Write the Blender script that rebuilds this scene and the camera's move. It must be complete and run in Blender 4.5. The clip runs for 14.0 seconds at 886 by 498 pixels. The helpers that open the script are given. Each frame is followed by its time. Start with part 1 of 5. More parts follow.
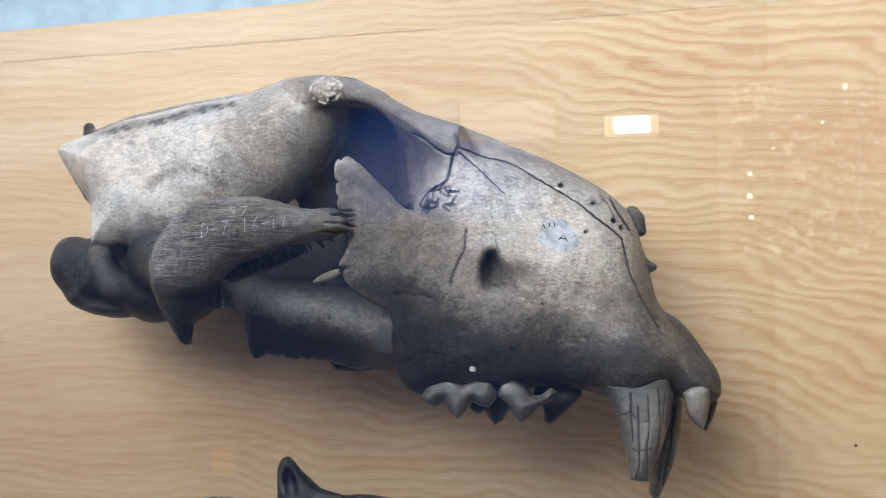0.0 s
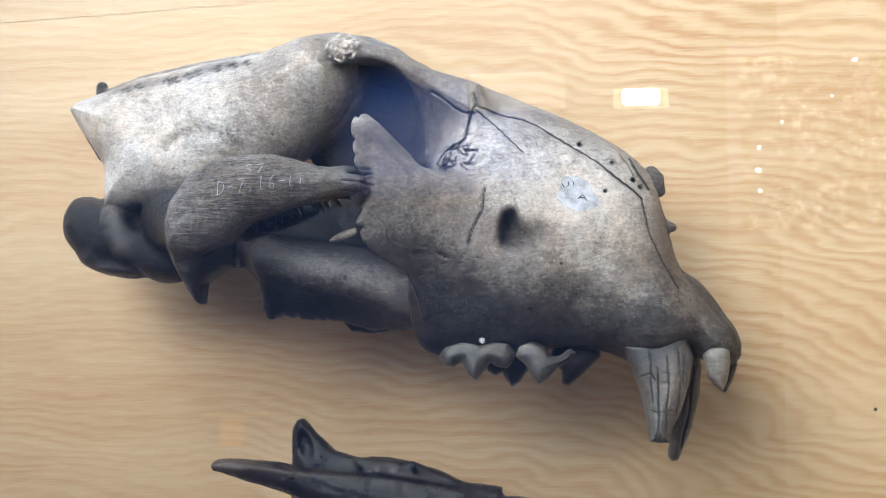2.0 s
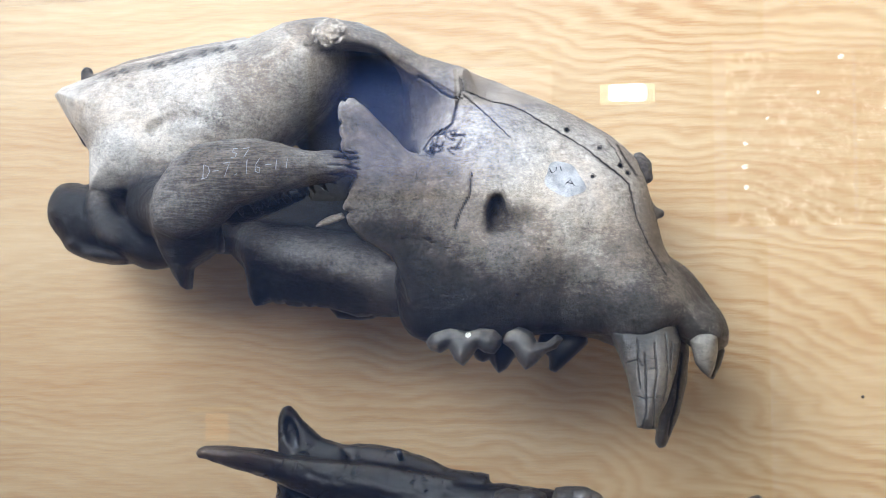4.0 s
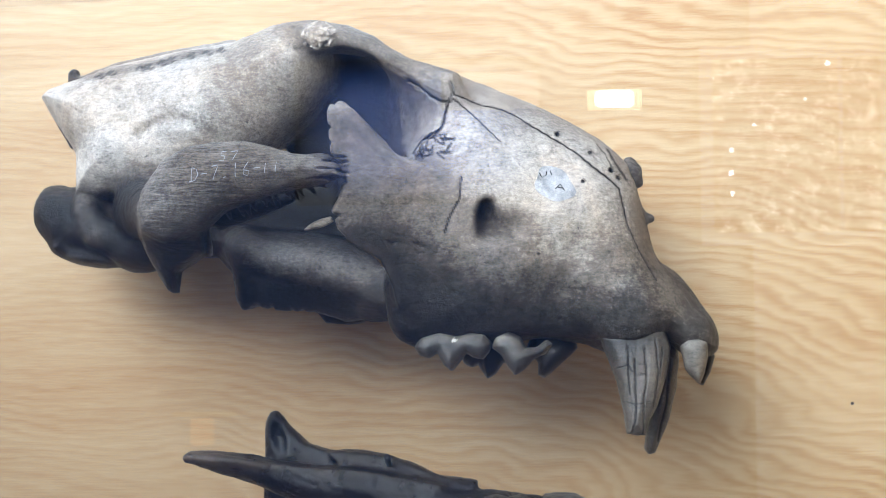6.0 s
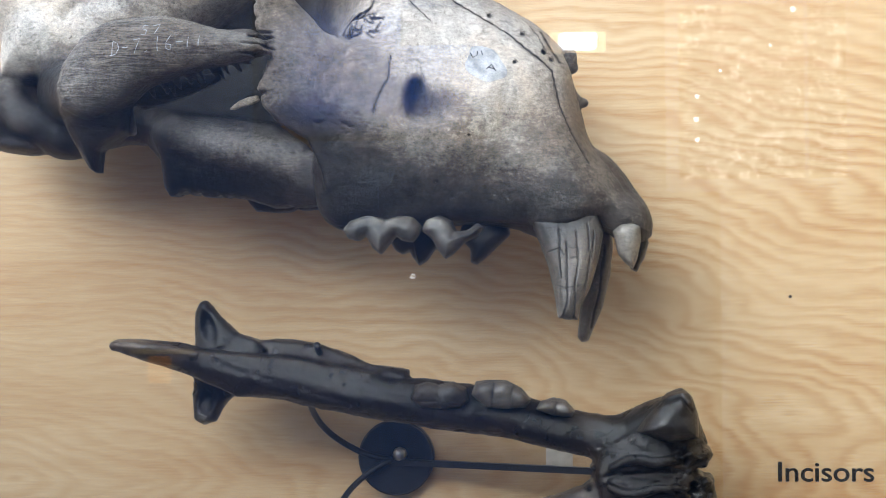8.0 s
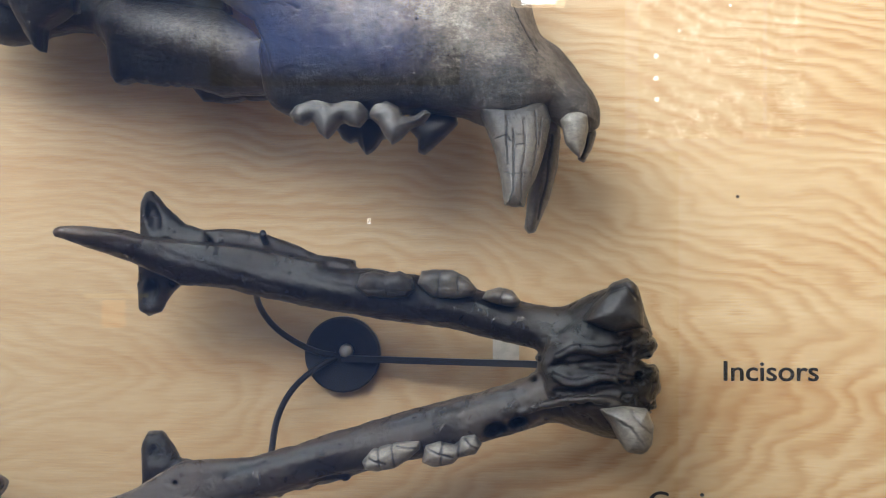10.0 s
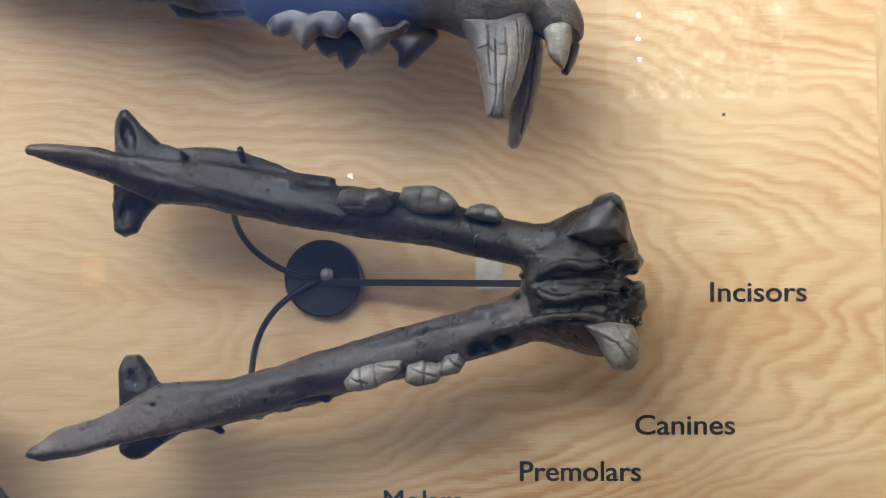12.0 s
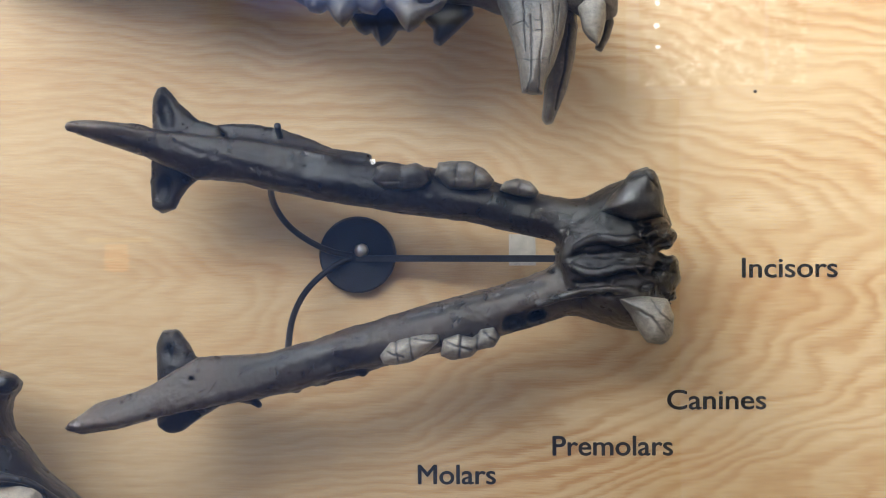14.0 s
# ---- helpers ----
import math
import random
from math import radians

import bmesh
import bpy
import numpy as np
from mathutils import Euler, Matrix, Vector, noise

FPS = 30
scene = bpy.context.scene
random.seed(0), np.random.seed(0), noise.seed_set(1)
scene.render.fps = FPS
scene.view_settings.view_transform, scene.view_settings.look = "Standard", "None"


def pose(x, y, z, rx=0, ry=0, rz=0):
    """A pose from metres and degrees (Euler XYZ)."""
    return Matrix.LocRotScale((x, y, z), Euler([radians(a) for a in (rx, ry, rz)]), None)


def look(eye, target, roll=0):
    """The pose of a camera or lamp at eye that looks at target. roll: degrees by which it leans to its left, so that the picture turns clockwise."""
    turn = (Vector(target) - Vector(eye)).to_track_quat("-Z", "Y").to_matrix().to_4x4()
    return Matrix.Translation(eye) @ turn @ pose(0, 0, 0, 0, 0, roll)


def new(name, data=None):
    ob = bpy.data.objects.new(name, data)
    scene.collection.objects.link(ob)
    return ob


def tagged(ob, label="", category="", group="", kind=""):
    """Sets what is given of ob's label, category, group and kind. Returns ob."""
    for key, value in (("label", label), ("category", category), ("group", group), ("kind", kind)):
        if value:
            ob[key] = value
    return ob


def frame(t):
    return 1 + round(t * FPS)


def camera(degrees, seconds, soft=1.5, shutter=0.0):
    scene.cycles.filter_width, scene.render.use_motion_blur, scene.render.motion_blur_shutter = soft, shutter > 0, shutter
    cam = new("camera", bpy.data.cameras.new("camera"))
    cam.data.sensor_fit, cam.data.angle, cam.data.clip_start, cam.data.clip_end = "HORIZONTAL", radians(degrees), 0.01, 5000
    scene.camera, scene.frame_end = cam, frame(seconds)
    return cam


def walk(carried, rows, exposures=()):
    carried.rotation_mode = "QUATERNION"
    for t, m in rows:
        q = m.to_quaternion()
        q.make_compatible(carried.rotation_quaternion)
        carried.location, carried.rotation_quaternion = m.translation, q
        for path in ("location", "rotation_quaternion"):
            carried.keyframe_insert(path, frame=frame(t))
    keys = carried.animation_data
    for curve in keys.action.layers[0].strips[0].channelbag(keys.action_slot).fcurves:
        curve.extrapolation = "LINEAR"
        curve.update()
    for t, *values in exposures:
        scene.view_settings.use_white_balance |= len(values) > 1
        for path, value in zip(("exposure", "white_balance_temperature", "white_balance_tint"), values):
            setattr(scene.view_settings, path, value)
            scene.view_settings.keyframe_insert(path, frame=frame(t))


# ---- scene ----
# ---- camera ----
cam = camera(31.8, 14.0, soft=0.8)
PATH = [
    (0, (0.0947, -1.1018, 0.0054), (0.0021, -0.2073, 0.0402), -0.98),
    (0.5, (0.0915, -1.1001, 0.0033), (-0.0051, -0.2056, 0.0294), -0.88),
    (1, (0.0871, -1.1001, -0.0034), (-0.0083, -0.2056, 0.0246), -0.82),
    (1.5, (0.0873, -1.0972, -0.004), (-0.0091, -0.2027, 0.0206), -0.85),
    (2, (0.0851, -1.0921, -0.0058), (-0.0101, -0.1975, 0.0165), -0.88),
    (2.5, (0.0846, -1.0886, -0.0087), (-0.0109, -0.194, 0.0121), -0.69),
    (3, (0.0843, -1.0905, -0.0109), (-0.0088, -0.1956, 0.0107), -0.87),
    (5.5, (0.0835, -1.0825, -0.0165), (0.004, -0.1863, 0.0055), -0.54),
    (6, (0.081, -1.0828, -0.0148), (0.0024, -0.1866, 0.0102), -0.63),
    (6.5, (0.0866, -1.0788, -0.0224), (0.0074, -0.1826, 0.0006), -0.35),
    (7, (0.0916, -1.0726, -0.0379), (0.0215, -0.1757, -0.0129), -0.33),
    (7.5, (0.0995, -1.0706, -0.0473), (0.0333, -0.1732, -0.0328), -0.39),
    (8, (0.1069, -1.0651, -0.0662), (0.0421, -0.1674, -0.0601), -0.55),
    (10.5, (0.12, -1.0614, -0.132), (0.0812, -0.1623, -0.1377), -0.03),
    (11, (0.1244, -1.0612, -0.1418), (0.088, -0.162, -0.1485), -0.32),
    (11.5, (0.1183, -1.0499, -0.1537), (0.0875, -0.1506, -0.1702), -0.37),
    (12, (0.1157, -1.0432, -0.1608), (0.0825, -0.144, -0.1788), -0.4),
    (12.5, (0.1108, -1.042, -0.1614), (0.0796, -0.1427, -0.1825), -0.47),
    (13, (0.1087, -1.049, -0.1589), (0.0745, -0.1499, -0.1815), -0.36),
    (13.5, (0.1059, -1.0534, -0.164), (0.0673, -0.1545, -0.1869), -0.41),
    (14, (0.1025, -1.0531, -0.1707), (0.0616, -0.1544, -0.1935), -0.47),
]
walk(cam, [(t, look(eye, target, roll)) for t, eye, target, roll in PATH], exposures=[(0.0, -0.40, 5450, 10), (2.0, -0.14, 5450, 10), (6.3, -0.05, 5300, 9), (8.0, 0.0, 5450, 9), (10.5, 0.17, 5650, 9), (14.0, 0.34, 5650, 9)])

# ---- light ----
world = bpy.data.worlds.new("room_air")
scene.world = world
world.use_nodes = True
world.node_tree.nodes["Background"].inputs[0].default_value = (0.55, 0.7, 1.0, 1)
world.node_tree.nodes["Background"].inputs[1].default_value = 0.05


def area(name, at, to, size, size_y, watts, colour, spread=72):
    data = bpy.data.lights.new(name, "AREA")
    data.shape, data.size, data.size_y, data.energy, data.color = "RECTANGLE", size, size_y, watts, colour
    data.spread = radians(spread)
    ob = new(name, data)
    ob.matrix_world = look(at, to)
    return ob


area("gallery_light", (-0.7, -1.95, 1.15), (0.08, 0, 0.46), 4.0, 1.0, 22.0, (1.0, 0.93, 0.79), 50)
area("spot_bank", (-0.95, -0.95, 1.5), (0.08, 0, 0.26), 0.6, 0.5, 1.9, (0.93, 0.97, 1.0), 56)
area("case_light", (-0.45, -0.31, 0.98), (0.02, -0.03, 0.05), 0.5, 0.08, 0.9, (0.95, 0.98, 1.0))


# ---- materials ----
def shader(name):
    m = bpy.data.materials.new(name)
    m.use_nodes = True
    return m, m.node_tree, m.node_tree.nodes["Principled BSDF"]


def node(nt, kind, ins=(), **props):
    n = nt.nodes.new(kind)
    for key, value in props.items():
        setattr(n, key, value)
    for key, value in dict(ins).items():
        if isinstance(value, bpy.types.NodeSocket):
            nt.links.new(value, n.inputs[key])
        else:
            n.inputs[key].default_value = value
    return n


def ramp(nt, fac, stops):
    n = nt.nodes.new("ShaderNodeValToRGB")
    nt.links.new(fac, n.inputs[0])
    while len(n.color_ramp.elements) < len(stops):
        n.color_ramp.elements.new(0.5)
    for e, (at, col) in zip(n.color_ramp.elements, stops):
        e.position, e.color = at, (*col, 1)
    return n.outputs[0]


def grain(nt, scale, size, detail=6, rough=0.6, warp=0.0):
    co = node(nt, "ShaderNodeTexCoord").outputs["Object"]
    mp = node(nt, "ShaderNodeMapping", {"Vector": co, "Scale": scale}).outputs[0]
    return node(nt, "ShaderNodeTexNoise", {"Vector": mp, "Scale": size, "Detail": detail, "Roughness": rough, "Distortion": warp}).outputs["Fac"]


def calc(nt, op, a, b=0.0, c=0.0):
    return node(nt, "ShaderNodeMath", {0: a, 1: b, 2: c}, operation=op).outputs[0]


def blend(nt, mode, fac, a, b):
    n = node(nt, "ShaderNodeMix", {"Factor": fac}, data_type="RGBA", blend_type=mode)
    for i, v in ((6, a), (7, b)):
        if isinstance(v, bpy.types.NodeSocket):
            nt.links.new(v, n.inputs[i])
        else:
            n.inputs[i].default_value = (*v, 1)
    return n.outputs[2]


def bumped(nt, bsdf, height, strength, far):
    b = node(nt, "ShaderNodeBump", {"Height": height, "Strength": strength, "Distance": far})
    nt.links.new(b.outputs[0], bsdf.inputs["Normal"])
    nt.links.new(b.outputs[0], bsdf.inputs["Coat Normal"])


def bone(name, stops, rough, streak, pits, bump, layered=1.0, speck=0.5, blotch=0.35, rugose=0.0, varnish=0.0):
    """Old tar-stained bone: its tone by region, fibres, pits, hair cracks and brown staining."""
    m, nt, p = shader(name)
    co = node(nt, "ShaderNodeTexCoord").outputs["Object"]
    tone = node(nt, "ShaderNodeAttribute", attribute_name="tone").outputs["Fac"]
    blot = grain(nt, (1, 1, 1), 24, 6, 0.6, 0.4)
    mid = grain(nt, (1, 1, 1), 105, 7, 0.72, 0.5)
    fine = grain(nt, (1, 1, 1), 480, 5, 0.75)
    fibre = grain(nt, (170, 260, 520), 1.0, 4, 0.65, 0.9)
    lines = grain(nt, (70, 160, 620), 1.0, 4, 0.6, 0.8)
    t = calc(nt, "MULTIPLY_ADD", calc(nt, "SUBTRACT", blot, 0.5), blotch, tone)
    t = calc(nt, "MULTIPLY_ADD", calc(nt, "SUBTRACT", mid, 0.5), speck * 0.8, t)
    t = calc(nt, "MULTIPLY_ADD", calc(nt, "SUBTRACT", fine, 0.5), speck * 0.8, t)
    t = calc(nt, "MULTIPLY_ADD", calc(nt, "SUBTRACT", fibre, 0.5), speck * 0.6, t)
    # thin layers show only on the root of the cheek arch
    far = node(nt, "ShaderNodeVectorMath", {0: co, 1: (-0.095, -0.10, 0.05)}, operation="DISTANCE").outputs["Value"]
    worn = calc(nt, "MULTIPLY", calc(nt, "MAXIMUM", calc(nt, "MULTIPLY_ADD", far, -18.0, 1.25), 0.03), layered)
    t = calc(nt, "MULTIPLY_ADD", calc(nt, "MULTIPLY", calc(nt, "SUBTRACT", lines, 0.5), worn), streak, t)
    # open pores in patches, and a loose net of hair cracks
    warped = node(nt, "ShaderNodeVectorMath", {0: co, 1: node(nt, "ShaderNodeVectorMath", {0: node(nt, "ShaderNodeTexNoise", {"Vector": co, "Scale": 60.0, "Detail": 4.0}).outputs["Color"], "Scale": 0.022}, operation="SCALE").outputs[0]}, operation="ADD").outputs[0]
    pore = node(nt, "ShaderNodeTexVoronoi", {"Vector": warped, "Scale": 480.0}).outputs["Distance"]
    pore = ramp(nt, pore, [(0.10, (1, 1, 1)), (0.30, (0, 0, 0))])
    patch = ramp(nt, grain(nt, (1, 1, 1), 45, 4, 0.6), [(0.50, (0, 0, 0)), (0.66, (1, 1, 1))])
    pore = calc(nt, "MULTIPLY", pore, patch)
    net = node(nt, "ShaderNodeTexVoronoi", {"Vector": warped, "Scale": 52.0}, feature="DISTANCE_TO_EDGE").outputs["Distance"]
    net = ramp(nt, net, [(0.0, (1, 1, 1)), (0.022, (0, 0, 0))])
    net = calc(nt, "MULTIPLY", net, ramp(nt, grain(nt, (1, 1, 1), 30, 3, 0.6), [(0.58, (0, 0, 0)), (0.68, (1, 1, 1))]))
    t = calc(nt, "MULTIPLY_ADD", pore, -0.22 * pits, t)
    t = calc(nt, "MULTIPLY_ADD", net, -0.07 * pits, t)
    col = ramp(nt, t, stops)
    warm = ramp(nt, grain(nt, (1, 1, 1), 19, 5, 0.65, 0.5), [(0.40, (0, 0, 0)), (0.66, (0.68, 0.68, 0.68))])
    col = blend(nt, "MULTIPLY", warm, col, (1.0, 0.86, 0.70))
    nt.links.new(col, p.inputs["Base Color"])
    nt.links.new(calc(nt, "MULTIPLY_ADD", mid, 0.35, rough - 0.17), p.inputs["Roughness"])
    p.inputs["Specular IOR Level"].default_value = 0.5
    p.inputs["Coat Weight"].default_value, p.inputs["Coat Roughness"].default_value = varnish, 0.16
    h = calc(nt, "MULTIPLY_ADD", calc(nt, "MULTIPLY", lines, worn), 3.6, calc(nt, "MULTIPLY_ADD", fibre, 0.5, fine))
    h = calc(nt, "MULTIPLY_ADD", mid, 1.1, h)
    h = calc(nt, "MULTIPLY_ADD", pore, -1.2 * pits, h)
    h = calc(nt, "MULTIPLY_ADD", net, -0.7 * pits, h)
    if rugose:
        # the rough, wrinkled bone of the chin
        near = node(nt, "ShaderNodeVectorMath", {0: co, 1: (0.170, -0.02, 0.0)}, operation="DISTANCE").outputs["Value"]
        near = ramp(nt, near, [(0.025, (1, 1, 1)), (0.05, (0.08, 0.08, 0.08))])
        wrinkle = grain(nt, (0.5, 1, 1), 120, 5, 0.65, 1.2)
        h = calc(nt, "MULTIPLY_ADD", calc(nt, "MULTIPLY", wrinkle, near), rugose, h)
    bumped(nt, p, h, bump, 0.0012)
    return m


def plain(name, col, rough, metal=0.0, vary=0.15, size=60, bump=0.15):
    m, nt, p = shader(name)
    f = grain(nt, (1, 1, 1), size, 6)
    c = [tuple(v * (1 - vary) for v in col), tuple(min(1, v * (1 + vary)) for v in col)]
    nt.links.new(ramp(nt, f, [(0.3, c[0]), (0.7, c[1])]), p.inputs["Base Color"])
    p.inputs["Roughness"].default_value, p.inputs["Metallic"].default_value = rough, metal
    bumped(nt, p, f, bump, 0.001)
    return m


def wood(name, along, dark=1.0):
    """Pale lacquered softwood veneer: flame figure about a heart, thin late-wood lines, short pores. along: the axis of the grain, 0 x or 2 z."""
    m, nt, p = shader(name)
    co = node(nt, "ShaderNodeTexCoord").outputs["Object"]
    sep = node(nt, "ShaderNodeSeparateXYZ", {0: co})
    u, w = (sep.outputs[0], sep.outputs[2]) if along == 0 else (sep.outputs[2], sep.outputs[0])

    def run(short, long, *rest):
        return grain(nt, (short, short, long) if along == 0 else (long, short, short), 1.0, *rest)

    slow, mid, ragged = run(3.2, 8.0, 3, 0.5, 0.2), run(14, 34, 3, 0.55), run(28, 900, 4, 0.7)
    du = calc(nt, "MULTIPLY", calc(nt, "SUBTRACT", u, -0.27), 0.30)
    dw = calc(nt, "SUBTRACT", w, -0.215)
    ring = calc(nt, "SQRT", calc(nt, "ADD", calc(nt, "MULTIPLY", du, du), calc(nt, "MULTIPLY", dw, dw)))
    figure = ramp(nt, calc(nt, "ADD", u, 0.5), [(0.38, (0.5, 0.5, 0.5)), (0.62, (1.15, 1.15, 1.15))])
    ring = calc(nt, "MULTIPLY_ADD", slow, 0.085, ring)
    ring = calc(nt, "MULTIPLY_ADD", mid, 0.020, ring)
    ring = calc(nt, "MULTIPLY_ADD", ragged, 0.0075, ring)
    saw = calc(nt, "FRACT", calc(nt, "MULTIPLY", ring, 128.0))
    band = ramp(nt, saw, [(0.0, (0.5, 0.5, 0.5)), (0.16, (0.0, 0.0, 0.0)), (0.45, (0.3, 0.3, 0.3)), (0.78, (1.0, 1.0, 1.0)), (0.9, (0.9, 0.9, 0.9)), (1.0, (0.5, 0.5, 0.5))])
    force = ramp(nt, run(5, 14, 3, 0.5), [(0.3, (0.25, 0.25, 0.25)), (0.7, (1, 1, 1))])
    broad = run(2.5, 20, 4, 0.6)
    pore = run(42, 950, 4, 0.65)
    tiny = run(170, 2200, 3, 0.6)
    f = calc(nt, "MULTIPLY_ADD", calc(nt, "MULTIPLY", calc(nt, "MULTIPLY", calc(nt, "SUBTRACT", band, 0.38), force), figure), 0.46, broad)
    f = calc(nt, "MULTIPLY_ADD", calc(nt, "SUBTRACT", pore, 0.5), 0.68, f)
    f = calc(nt, "MULTIPLY_ADD", calc(nt, "SUBTRACT", tiny, 0.5), 0.35, f)
    col = ramp(nt, f, [(0.2, tuple(dark * v for v in (0.512, 0.388, 0.232))), (0.52, tuple(dark * v for v in (0.448, 0.314, 0.164))), (0.9, tuple(dark * v for v in (0.362, 0.200, 0.078)))])
    nt.links.new(col, p.inputs["Base Color"])
    nt.links.new(calc(nt, "MULTIPLY_ADD", pore, 0.25, 0.3), p.inputs["Roughness"])
    bumped(nt, p, calc(nt, "ADD", pore, calc(nt, "MULTIPLY", band, 0.15)), 0.1, 0.0005)
    return m


def glowing(name, col, strength):
    m, nt, p = shader(name)
    p.inputs["Base Color"].default_value = (0, 0, 0, 1)
    p.inputs["Emission Color"].default_value, p.inputs["Emission Strength"].default_value = (*col, 1), strength
    return m


def fading_glow(name, col, strength, half):
    """A surface that glows, fading towards its rim."""
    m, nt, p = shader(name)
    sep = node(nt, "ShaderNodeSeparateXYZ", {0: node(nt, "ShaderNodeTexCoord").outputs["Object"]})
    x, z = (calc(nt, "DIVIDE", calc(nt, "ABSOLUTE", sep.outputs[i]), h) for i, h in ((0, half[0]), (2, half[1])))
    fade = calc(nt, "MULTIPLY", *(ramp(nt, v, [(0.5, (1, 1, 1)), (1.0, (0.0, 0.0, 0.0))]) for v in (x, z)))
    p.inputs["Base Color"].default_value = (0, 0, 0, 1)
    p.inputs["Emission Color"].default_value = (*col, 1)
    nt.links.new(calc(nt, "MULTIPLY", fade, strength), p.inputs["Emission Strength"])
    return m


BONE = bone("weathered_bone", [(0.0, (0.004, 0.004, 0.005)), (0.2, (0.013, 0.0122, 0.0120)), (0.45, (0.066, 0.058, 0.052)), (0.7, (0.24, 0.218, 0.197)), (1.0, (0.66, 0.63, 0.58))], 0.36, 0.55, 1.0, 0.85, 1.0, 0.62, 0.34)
TAR = bone("tar_dark_bone", [(0.0, (0.002, 0.002, 0.0023)), (0.2, (0.005, 0.0043, 0.0036)), (0.45, (0.018, 0.0138, 0.0104)), (0.7, (0.064, 0.048, 0.035)), (1.0, (0.28, 0.24, 0.20))], 0.30, 0.2, 0.3, 0.5, 0.0, 0.2, 0.4, 2.2, 0.45)
ENAMEL = bone("stained_enamel", [(0.0, (0.006, 0.006, 0.006)), (0.25, (0.022, 0.021, 0.020)), (0.5, (0.095, 0.088, 0.078)), (0.75, (0.25, 0.232, 0.20)), (1.0, (0.5, 0.465, 0.40))], 0.34, 0.12, 0.2, 0.4, 0.0, 0.45, 0.4, 0.0, 0.25)
WOOD = wood("veneered_board", 0)
WOOD_UPRIGHT = wood("upright_wood", 2, 0.92)
WOOD_RAIL = wood("rail_wood", 0, 0.95)
BLUE_PAINT = plain("pale_blue_paint", (0.24, 0.32, 0.38), 0.6)
ROOM_PAINT = plain("room_paint", (0.22, 0.30, 0.55), 0.7)
CEILING_PAINT = plain("ceiling_paint", (0.5, 0.5, 0.5), 0.8)
CARPET = plain("dark_carpet", (0.05, 0.05, 0.07), 0.95, vary=0.4, size=300)
BLACK_METAL = plain("black_coated_metal", (0.012, 0.013, 0.017), 0.38, 0.0, 0.3, 120, 0.1)
STEEL = plain("screw_steel", (0.5, 0.5, 0.5), 0.3, 1.0)
INK = plain("black_vinyl", (0.010, 0.009, 0.009), 0.45, vary=0.3)
CHALK = plain("white_ink", (0.40, 0.42, 0.46), 0.7)
PATCH = plain("white_paint_patch", (0.40, 0.41, 0.43), 0.35, vary=0.4, size=160)
TAPE = plain("whitish_tape", (0.50, 0.48, 0.43), 0.4, vary=0.2, size=140)
SPECK = plain("brown_speck", (0.04, 0.025, 0.015), 0.7)


